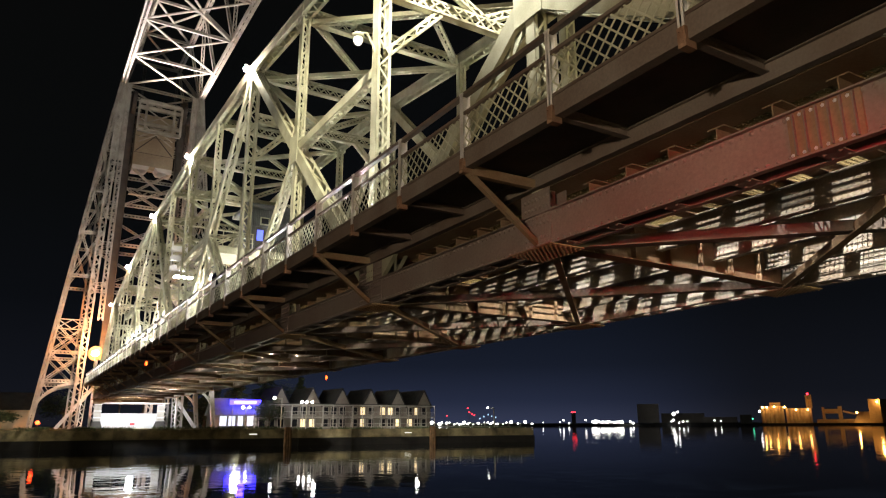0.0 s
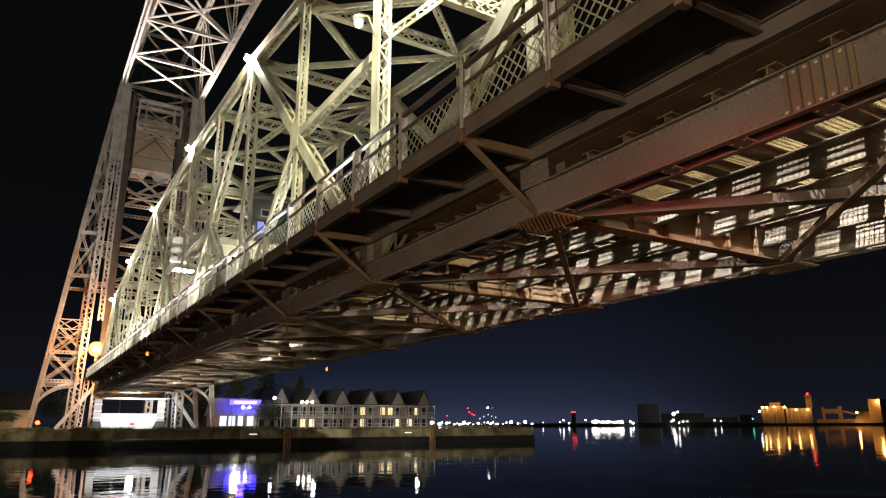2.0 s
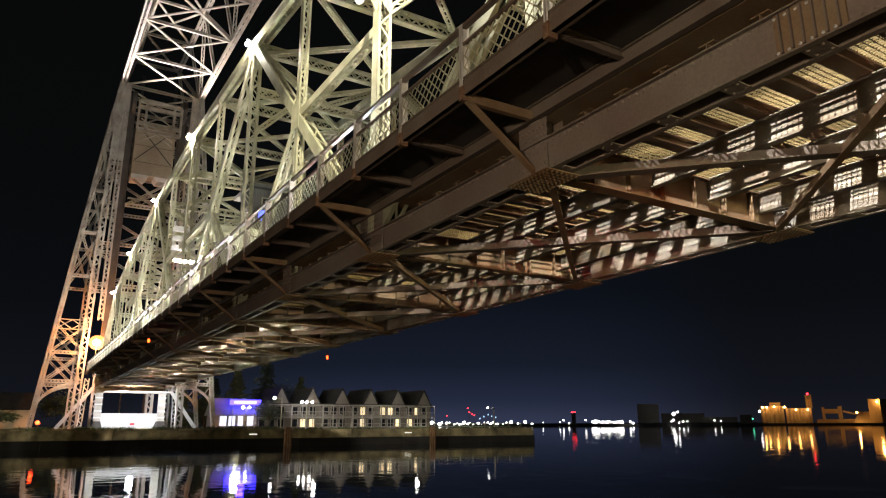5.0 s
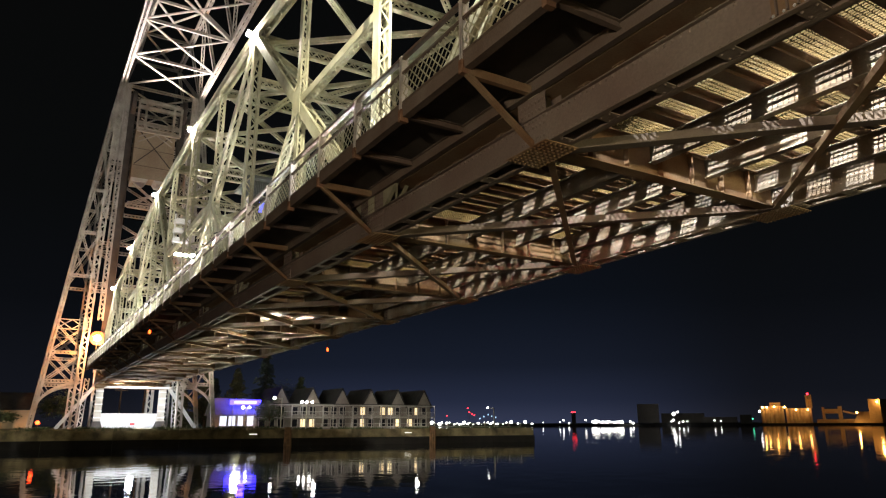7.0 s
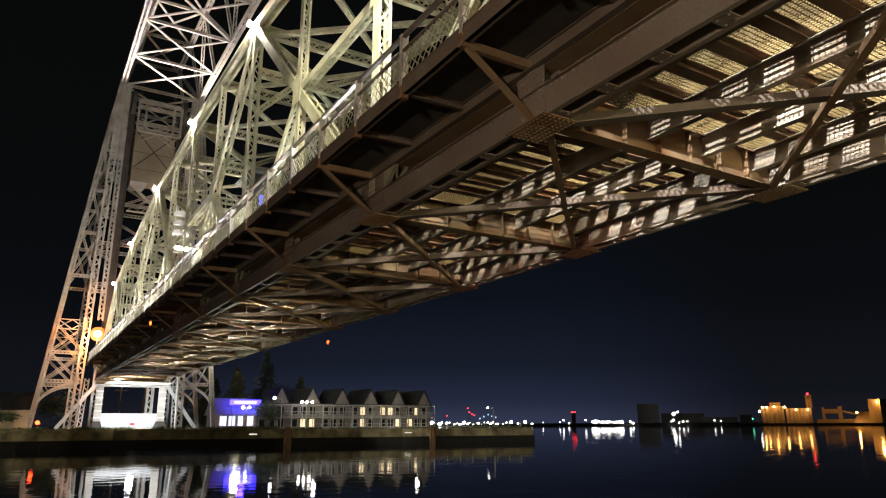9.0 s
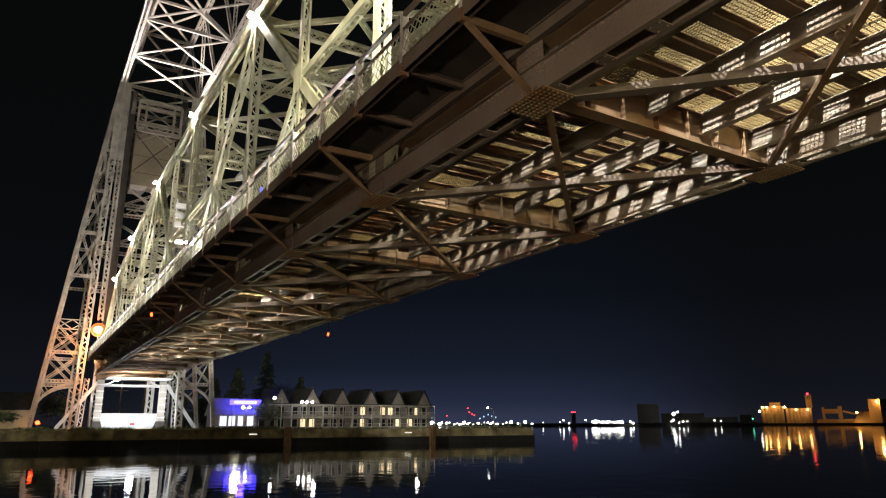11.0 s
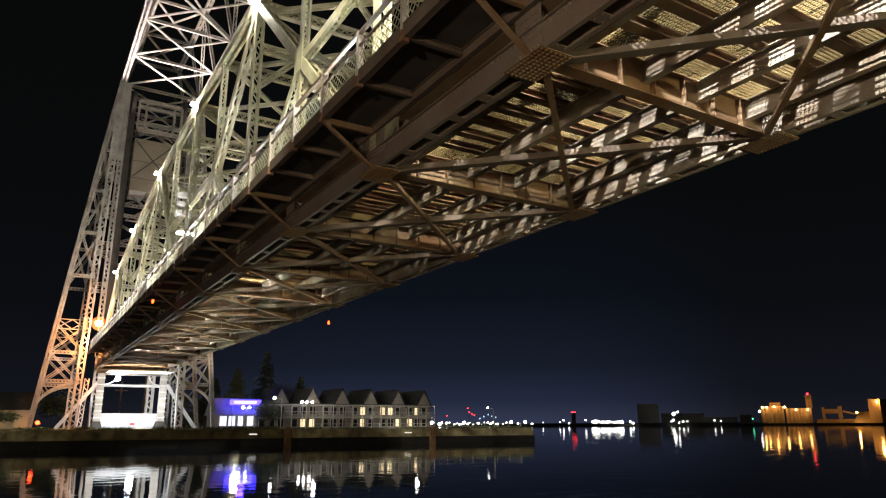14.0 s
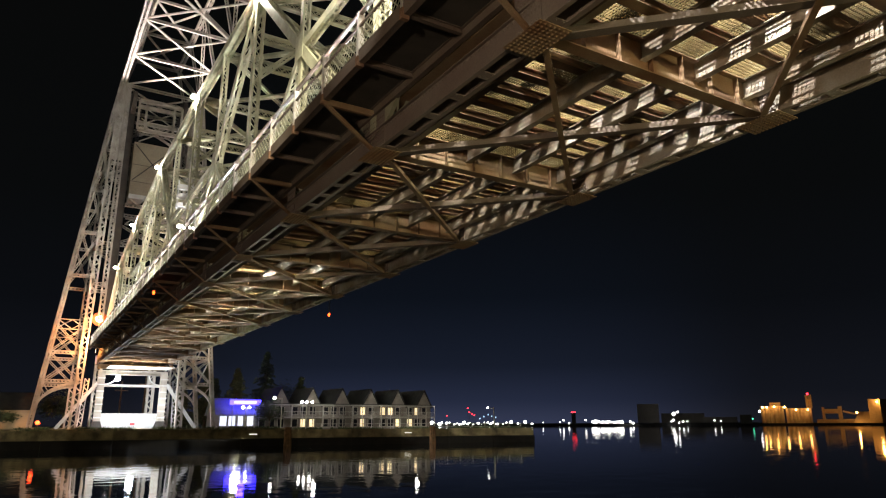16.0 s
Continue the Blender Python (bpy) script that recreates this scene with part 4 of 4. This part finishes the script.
def street_lamp(x, y, h, heads, label, r=0.26):
    u = thing("street_lamp", (x, y, 1.7), label, "street lamp", "street lamps")
    part("pole", Geo().tube((x, y, 1.7), (x, y, 1.7 + h), 0.09, 8, 0.06), SILVER, u)
    for dx in heads:
        arm = part("arm", Geo().tube((x, y, 1.7 + h - 0.15), (x + dx, y, 1.7 + h), 0.04), SILVER, u)
        part("lamp_head", ball((x + dx, y - 0.1, 1.7 + h), r, 10, 6, 0.9), G_STREET, arm, "glaring white lamp head")


street_lamp(40.7, 110.5, 4.5, (-0.85, 0.0, 0.95), "white-painted street lamp with three glaring heads")
street_lamp(36.3, 110.0, 5.1, (-1.3,), "tall curved-arm street lamp, dim")
street_lamp(31.2, 112.5, 3.6, (-0.5, 0.5), "street lamp with glaring white heads")
street_lamp(61.9, 86.6, 3.3, (-1.25,), "slim curved-arm street lamp on the pier, lit white", 0.15)
lamp("inn_street_light", "POINT", (40.9, 106.5, 7.0), 190, (1.0, 0.95, 0.86), 0.3)
lamp("inn_yard_light", "POINT", (58.0, 103.5, 7.0), 190, (1.0, 0.93, 0.82), 0.3)


def blue_hut():
    x0, x1, y0, y1, z0 = 26.8, 33.7, 114.5, 119.9, 1.7
    ze, zr, ym = 4.45, 6.75, 117.2
    u = thing("visitor_hut", (30.3, 117.5, z0), "small gabled building, its pale roof washed in blue sign light", "hut")
    g = Geo()
    g.v += [(x, y, z) for x in (x0, x1) for y, z in ((y0, z0), (y1, z0), (y1, ze), (ym, zr - 0.1), (y0, ze))]
    g.f += [(4, 3, 2, 1, 0), (5, 6, 7, 8, 9)] + [(k, (k + 1) % 5, 5 + (k + 1) % 5, 5 + k) for k in range(5)]
    part("wall", g, TRIM, u)
    for s in (-1, 1):
        ye = ym + s * (ym - y0 + 0.45)
        zl = ze - 0.45 * (zr - ze) / (ym - y0)
        roof = part("roof_slope", Geo().hexa([(x0 - 0.3, ye, zl), (x1 + 0.3, ye, zl), (x1 + 0.3, ym, zr), (x0 - 0.3, ym, zr), (x0 - 0.3, ye, zl + 0.12), (x1 + 0.3, ye, zl + 0.12), (x1 + 0.3, ym, zr + 0.12), (x0 - 0.3, ym, zr + 0.12)]), PALEROOF, u, "pale standing-seam roof slope")
        for k in range(15):
            x = x0 - 0.2 + k * (x1 - x0 + 0.4) / 14
            part("seam", Geo().bar((x, ye, zl + 0.14), (x, ym, zr + 0.14), 0.05, 0.05, (1, 0, 0)), PALEROOF, roof)
    part("fascia", Geo().box(x0 - 0.3, x1 + 0.3, y0 - 0.53, y0 - 0.47, zl - 0.12, zl + 0.1), TRIM, u)
    for xa, wide in ((27.6, 1.15), (29.0, 1.15), (30.5, 0.9), (32.0, 1.1)):
        wd = part("window", Geo().box(xa, xa + wide, y0 - 0.05, y0 - 0.004, z0 + 0.65, z0 + 2.35), TRIM, u)
        for q in (0, 1):
            xb = xa + 0.07 + q * (wide - 0.06) / 2
            part("pane", Geo().box(xb, xb + (wide - 0.2) / 2, y0 - 0.07, y0 - 0.053, z0 + 0.73, z0 + 2.27), G_HUTW, wd, "cool lit window pane")
    sign = part("sign_band", Geo().box(28.9, 33.9, 113.6, 113.9, 5.75, 6.55), G_BLUE, u, "glowing blue sign band")
    part("sign_core", Geo().box(29.5, 33.2, 113.5, 113.598, 5.95, 6.35), G_BLUEC, sign)
    for x in (29.4, 33.4):
        part("sign_post", Geo().box(x - 0.06, x + 0.06, 113.7, 113.82, z0, 5.747), SILVER, u)


PALEROOF = surface("pale_metal_roof", (0.40, 0.40, 0.41), (0.30, 0.30, 0.31), 0.6, 0.0, 0.8, 0.15)
G_HUTW = glow("hut_window", (0.75, 0.78, 1.0), 1.4)
blue_hut()
lamp("blue_sign_light", "POINT", (31.2, 112.9, 7.8), 800, (0.03, 0.014, 1.0), 0.6)


TANSIDE = surface("tan_clapboard", (0.62, 0.50, 0.32), (0.50, 0.40, 0.25), 0.8, 0.0, 0.6, 0.2)


def left_house():
    u = thing("bank_house", (-2.5, 117, 2.2), "dim tan gabled house behind the tower", "house")
    part("wall", Geo().box(-14.0, 1.2, 114.0, 120.0, 2.1, 4.75), TANSIDE, u)
    for y0, y1 in ((113.5, 117.0), (120.5, 117.0)):
        part("roof_slope", Geo().hexa([(-14.3, y0, 4.7), (1.5, y0, 4.7), (1.5, y1, 7.1), (-14.3, y1, 7.1), (-14.3, y0, 4.85), (1.5, y0, 4.85), (1.5, y1, 7.25), (-14.3, y1, 7.25)]), ROOFM, u, "brown shingle roof slope")
    for x in (-9.0, -4.5):
        wd = part("window", Geo().box(x, x + 1.2, 113.95, 113.997, 2.9, 4.1), TRIM, u)
        part("pane", Geo().box(x + 0.1, x + 1.1, 113.93, 113.947, 3.0, 4.0), GLASSD, wd)


left_house()


def portal_wall():
    u = thing("approach_barrier", (CX, 103, 2.2), "long white-painted approach barrier lit by the portal lamp", "barrier")
    part("panel", Geo().box(CX - 2.9, CX + 4.2, 103.0, 103.3, 2.2, 3.85), WHITEP, u)
    part("coping", Geo().box(CX - 3.0, CX + 4.3, 102.9, 103.4, 3.853, 4.15), WHITEP, u)
    part("sign_plate", Geo().box(CX + 0.9, CX + 1.5, 102.96, 102.997, 2.6, 2.9), REDP, u, "small red plate")


REDP = surface("red_plate", (0.5, 0.04, 0.05), (0.4, 0.03, 0.04), 0.5)
portal_wall()


def weeds():
    """Rough grass and weeds along the top of the canal wall."""
    rnd = random.Random(21)
    g = Geo()
    for k in range(5200):
        x = rnd.uniform(-16, 66.5)
        if noise.noise(Vector((x * 0.35, 0, 0))) < -0.15:
            continue
        y = wall_y(x) + rnd.uniform(-0.4, 1.4)
        h = rnd.uniform(0.1, 0.42)
        z = 2.2 if x < 30 and y > wall_y(x) else 2.01
        a = rnd.uniform(0, 3.14)
        dx, dy = 0.05 * math.cos(a), 0.05 * math.sin(a)
        k0 = len(g.v)
        g.v += [(x - dx, y - dy, z), (x + dx, y + dy, z), (x + rnd.gauss(0, 0.1), y + rnd.gauss(0, 0.1), z + h)]
        g.f.append((k0, k0 + 1, k0 + 2))
    solo("wall_weeds", g, LEAF, (20, 90, 2.0), "rough dry grass and weeds along the wall top", "grass", kind="stuff")


solo("ground_apron", slab(-30, 30, 2.2, 140, 1.72), CONC, (0, 100, 0), "concrete apron under the tower", "ground", kind="structure")
G_SIG = glow("orange_signal", (1.0, 0.05, 0.01), 14)
sig = thing("signal_post", (1.9, 93.6, 2.2), "short post with a red warning light", "signal light")
part("post", Geo().tube((1.9, 93.6, 2.2), (1.9, 93.6, 2.75), 0.06), DARKM, sig)
part("lens", ball((1.9, 93.6, 2.95), 0.24), G_SIG, sig, "glowing red lens")

LEAF, n, l, b = mat("dark_needles")
b.inputs["Roughness"].default_value = 0.9
gi, cr = n.new("ShaderNodeNewGeometry"), n.new("ShaderNodeValToRGB")
cr.color_ramp.elements[0].color, cr.color_ramp.elements[1].color = (0.03, 0.05, 0.02, 1), (0.09, 0.11, 0.04, 1)
l.new(gi.outputs["Random Per Island"], cr.inputs["Fac"])
l.new(cr.outputs["Color"], b.inputs["Base Color"])
BARK = surface("bark", (0.12, 0.08, 0.05), (0.07, 0.05, 0.03), 0.9)


def leaf_tri(g, p, r, rnd):
    d = Vector((rnd.gauss(0, 1), rnd.gauss(0, 1), rnd.gauss(0, 0.6))).normalized() * r
    e = d.orthogonal().normalized() * (r * 0.45)
    k = len(g.v)
    g.v += [tuple(p - d), tuple(p + e), tuple(p + d), tuple(p - e)]
    g.f.append((k, k + 1, k + 2, k + 3))


def conifer(x, y, h, r, seed):
    rnd = random.Random(seed)
    u = thing("spruce_tree", (x, y, 1.7), "dark spruce standing behind the buildings", "tree", "trees behind the buildings")
    tr = Geo().tube((x, y, 1.7), (x, y, 1.7 + h), 0.28, 8, 0.03)
    g = Geo()
    for k in range(26):
        t = 0.12 + 0.86 * k / 25
        for j in range(6):
            a = rnd.uniform(0, 6.28)
            le = r * (1 - t) * rnd.uniform(0.65, 1.1) + 0.25
            z = 1.7 + h * t
            e = Vector((x + math.cos(a) * le, y + math.sin(a) * le, z - le * 0.28))
            tr.tube((x, y, z), e, 0.04, 4, 0.01)
            for q in range(int(14 + le * 16)):
                p = Vector((x, y, z)).lerp(e, rnd.uniform(0.15, 1.02)) + Vector((rnd.gauss(0, 0.16), rnd.gauss(0, 0.16), rnd.gauss(-0.08, 0.1)))
                leaf_tri(g, p, rnd.uniform(0.15, 0.32), rnd)
    part("trunk", tr, BARK, u)
    part("crown", g, LEAF, u)


def broadleaf(x, y, h, r, seed, z0=1.7):
    rnd = random.Random(seed)
    u = thing("shrub_tree", (x, y, z0), "low leafy tree by the bank", "tree", "leafy trees")
    tr, g = Geo(), Geo()
    tr.tube((x, y, z0), (x, y, z0 + h * 0.45), 0.16, 8, 0.09)
    for k in range(16):
        a, q = rnd.uniform(0, 6.28), rnd.uniform(0.2, 1.0)
        e = Vector((x + math.cos(a) * r * q, y + math.sin(a) * r * q, z0 + h * (0.5 + 0.45 * rnd.random() * (1.1 - 0.5 * q))))
        tr.tube((x, y, z0 + h * 0.4), e, 0.06, 5, 0.015)
        for j in range(130):
            p = e + Vector((rnd.gauss(0, r * 0.24), rnd.gauss(0, r * 0.24), rnd.gauss(0, h * 0.11)))
            if p.z > z0 + 0.3:
                leaf_tri(g, p, rnd.uniform(0.1, 0.22), rnd)
    part("trunk", tr, BARK, u)
    part("crown", g, LEAF, u)


weeds()


def pier_fence():
    """Low railing along the bank before the inn."""
    u = thing("bank_railing", (50, 88, 1.7), "low pale post-and-rail fence along the bank", "fence")
    xs = [33.0 + 2.1 * k for k in range(17)]
    for x in xs:
        part("post", Geo().box(x - 0.05, x + 0.05, wall_y(x) + 1.75, wall_y(x) + 1.85, 1.7, 2.75), TRIM, u)
    for a, b in zip(xs, xs[1:]):
        for z in (2.25, 2.7):
            part("rail", Geo().bar((a, wall_y(a) + 1.8, z), (b, wall_y(b) + 1.8, z), 0.05, 0.06, (0, 1, 0)), TRIM, u)


pier_fence()
conifer(30.0, 136, 12.5, 4.2, 8)
conifer(26.0, 139, 9.5, 3.6, 9)
broadleaf(46.5, 133, 9.0, 4.0, 10)
conifer(42.0, 138, 15.5, 5.6, 1)
conifer(36.8, 140, 12.0, 5.2, 2)
conifer(49.0, 137, 10.5, 3.2, 3)
conifer(33.0, 142, 10.0, 3.0, 4)
broadleaf(5.6, 118, 5.2, 2.6, 5, 2.1)
broadleaf(-2.6, 108, 2.2, 1.8, 6, 2.2)
broadleaf(35.0, 112.0, 4.6, 2.0, 7)


def utility_pole(x, y, h):
    u = thing("utility_pole", (x, y, 1.7), "brown wooden utility pole with a crossarm", "utility pole", "utility poles")
    part("pole", Geo().tube((x, y, 1.7), (x, y, 1.7 + h), 0.17, 8, 0.12), BARK, u)
    part("crossarm", Geo().box(x - 1.1, x + 1.1, y - 0.26, y - 0.14, h, h + 0.16), BARK, u)


utility_pole(15.0, 135, 8.5)
utility_pole(18.5, 132, 9.5)


# ---- far shore ----
def far(k, d):
    """A place at distance d; k: thousandths, sideways of the aim, by the tangent."""
    a = YAW + math.atan(k / 1000)
    return Vector((d * math.sin(a), d * math.cos(a), 0))


SHOREM = surface("dark_far_bank", (0.06, 0.06, 0.06), (0.035, 0.035, 0.035), 0.95, 0.0, 0.02, 0.2, 0.3)
UNLIT = surface("unlit_grey_concrete", (0.30, 0.28, 0.25), (0.22, 0.2, 0.18), 0.95, 0.0, 0.05, 0.2, 0.3)
SILO = surface("pale_silo_concrete", (0.50, 0.44, 0.34), (0.38, 0.33, 0.25), 0.9, 0.0, 0.05, 0.1, 0.6)


def shore(k0, k1, d0, d1, z, name="far_shore"):
    a, b, c, e = far(k0, d0), far(k1, d0), far(k1, d1), far(k0, d1)
    g = Geo().hexa([(*p.xy, -1) for p in (a, e, c, b)] + [(*p.xy, z) for p in (a, e, c, b)])
    solo(name, g, SHOREM, a, "low dark far shore across the harbour", "shore", kind="structure")


shore(-60, 300, 560, 1400, 1.6)
shore(300, 452, 620, 1400, 2.4)
shore(452, 760, 690, 1500, 1.6)


def block(k0, k1, d, z0, z1, deep, material, name, label, cat, group=""):
    a, b = far(k0, d), far(k1, d)
    o = (a + b) / 2
    away = Vector((o.x, o.y, 0)).normalized() * deep
    g = Geo().hexa([(*p.xy, z0) for p in (a, a + away, b + away, b)] + [(*p.xy, z1) for p in (a, a + away, b + away, b)])
    return solo(name, g, material, (o.x, o.y, z0), label, cat, group)


block(279, 310, 640, 2.3, 18.5, 26, UNLIT, "dark_silo", "tall dark unlit storehouse on the far shore", "building")
block(313, 375, 660, 2.3, 10.5, 20, UNLIT, "dark_shed", "long dark unlit shed on the far shore", "building")
block(426, 443, 616, 1.5, 8.5, 14, UNLIT, "moored_ship", "dark moored ship's stern against the far shore", "ship")
block(372, 422, 640, 1.5, 7.0, 30, UNLIT, "dark_stockpile", "low dark stockpile on the far shore", "stockpile")
block(184, 190, 600, 1.5, 11, 5, SHOREM, "harbour_tower", "dark harbour control tower with red lights", "building")
G_FARW = glow("far_white_lamp", (1.0, 0.97, 0.92), 7)
G_FARO = glow("far_orange_lamp", (1.0, 0.55, 0.18), 16)
G_FARR = glow("far_red_lamp", (1.0, 0.03, 0.05), 8)
G_FARG = glow("far_green_lamp", (0.1, 0.9, 0.5), 3)
G_FARB = glow("far_blue_lamp", (0.45, 0.7, 1.0), 3)


def far_light(k, d, z, r, material, color):
    p = far(k, d)
    u = thing("far_lamp", (p.x, p.y, 0.0), "small %s harbour lamp on a mast, far off" % color, "lamp", "lamps along the far shore")
    part("mast", Geo().tube((p.x, p.y, -0.3), (p.x, p.y, z), 0.12, 5), DARKM, u)
    part("lens", ball((p.x, p.y, z), r, 7, 5), material, u, "glowing %s lens" % color)


rnd = random.Random(5)
for k in range(-18, 130, 4):
    if rnd.random() < 0.8:
        far_light(k + rnd.uniform(-1.5, 1.5), 553, 1.9 + rnd.uniform(-0.5, 1.5), rnd.choice((0.35, 0.5, 0.7, 0.95, 1.25)), G_FARW, "white")
for k in (143, 167, 172, 180, 204, 258, 268, 272, 327, 330, 338, 344, 350, 389, 398):
    far_light(k, 555 if k < 300 else 615, 2.8 + rnd.uniform(-1, 2), rnd.uniform(0.4, 0.85), G_FARW, "white")
for k in range(214, 258, 3):
    far_light(k + rnd.uniform(-0.6, 0.6), 556, 3.0 + rnd.uniform(-0.3, 0.5), rnd.uniform(0.6, 1.05), G_FARW, "white")
for k, z, r in ((218, 3.3, 1.5), (331, 9.5, 1.5), (337, 11.0, 0.9), (455, 11.0, 1.0)):
    far_light(k, 556 if k < 300 else 617, z, r, G_FARW, "white")
for k, z in ((5, 8.5), (35, 14), (37, 11), (41, 9.5), (44, 8.6), (184.5, 10.5), (187, 10.7), (189.5, 10.5)):
    far_light(k, 554, z, 0.45, G_FARR, "red")
for k, z in ((52, 6), (58, 7.5), (64, 9), (69, 8), (75, 7)):
    far_light(k, 554, z, 0.4, G_FARB, "pale blue")
far_light(444, 680, 5.5, 0.7, G_FARG, "green")
far_light(527, 686, 26.5, 0.9, G_FARR, "red")


def elevator():
    d = 720
    u = thing("grain_elevator", far(490, d), "pale concrete grain elevator of silos lit orange at night", "grain elevator")
    for k0, k1, top, m in ((457, 490, 17.0, 5), (493, 530, 15.0, 7)):
        w = d * (k1 - k0) / 1000 / m * 0.80
        for j in range(m):
            c = far(k0 + (k1 - k0) * (j + 0.5) / m, d)
            part("silo", Geo().tube((c.x, c.y, 1.4), (c.x, c.y, top), w * 0.56, 16), SILO, u)
    for k0, k1, z0, z1 in ((470, 486, 17.0, 20.5), (523, 532, 15.0, 27.0), (545, 549, 1.4, 15.5), (568, 574, 1.4, 16.5), (549, 568, 10.0, 14.0), (536, 600, 1.4, 5.0)):
        a, b = far(k0, d + 6), far(k1, d + 6)
        away = a.normalized() * 9
        part("headhouse", Geo().hexa([(*p.xy, z0) for p in (a, a + away, b + away, b)] + [(*p.xy, z1) for p in (a, a + away, b + away, b)]), SILO, u)
    a, b = far(575, d + 8), far(594, d + 8)
    part("conveyor", Geo().bar((a.x, a.y, 12.0), (b.x, b.y, 9.0), 1.5, 1.5, (0, 0, 1)), SILO, u)
    a, b = far(588, d), far(617, d)
    m = (a + b) / 2
    part("stockpile", Geo().hexa([(*far(588, d).xy, 1.4), (*far(588, d + 30).xy, 1.4), (*far(618, d + 30).xy, 1.4), (*far(618, d).xy, 1.4), (*far(597, d + 8).xy, 11.5), (*far(597, d + 20).xy, 11.5), (*far(615, d + 20).xy, 11.5), (*far(615, d + 8).xy, 11.5)]), SILO, u)
    part("loading_tower", Geo().box(far(624, d).x - 5, far(624, d).x + 8, far(624, d).y - 6, far(624, d).y + 4, 1.4, 22), SILO, u)
    for k, z in ((460, 16.0), (466, 16.0), (477, 16.5), (492, 16.0), (508, 13.5), (525, 13.5), (595, 10.5), (626, 19.5)):
        c = far(k, d - 6.5)
        hd = part("flood_arm", Geo().tube((c.x, c.y, z), far(k, d - 1).to_3d() + Vector((0, 0, z)), 0.15, 5), DARKM, u)
        part("flood_lens", ball((c.x, c.y, z), 0.9, 8, 6), G_FARO, hd, "glaring orange flood")
        off, power = (5.5, 1700) if k < 590 else (9.0, 4300)
        q = far(k, d - off)
        lamp("elevator_flood", "POINT", (q.x, q.y, z + 0.3), power, (1.0, 0.40, 0.075), 0.8)


elevator()


def motions():
    rise = 4.545
    rows = [(0.0, 0.0), (2.0, 0.131), (4.0, 0.255), (7.0, 0.440), (9.0, 0.563), (12.0, 0.747), (14.0, 0.873), (16.0, 1.0)]
    walk(span, [(t, pose(CX, yi(5), ZB0 + rise * k)) for t, k in rows])
    walk(cw, [(t, pose(CX, 102.8, 38.6 - rise * k)) for t, k in rows])


motions()
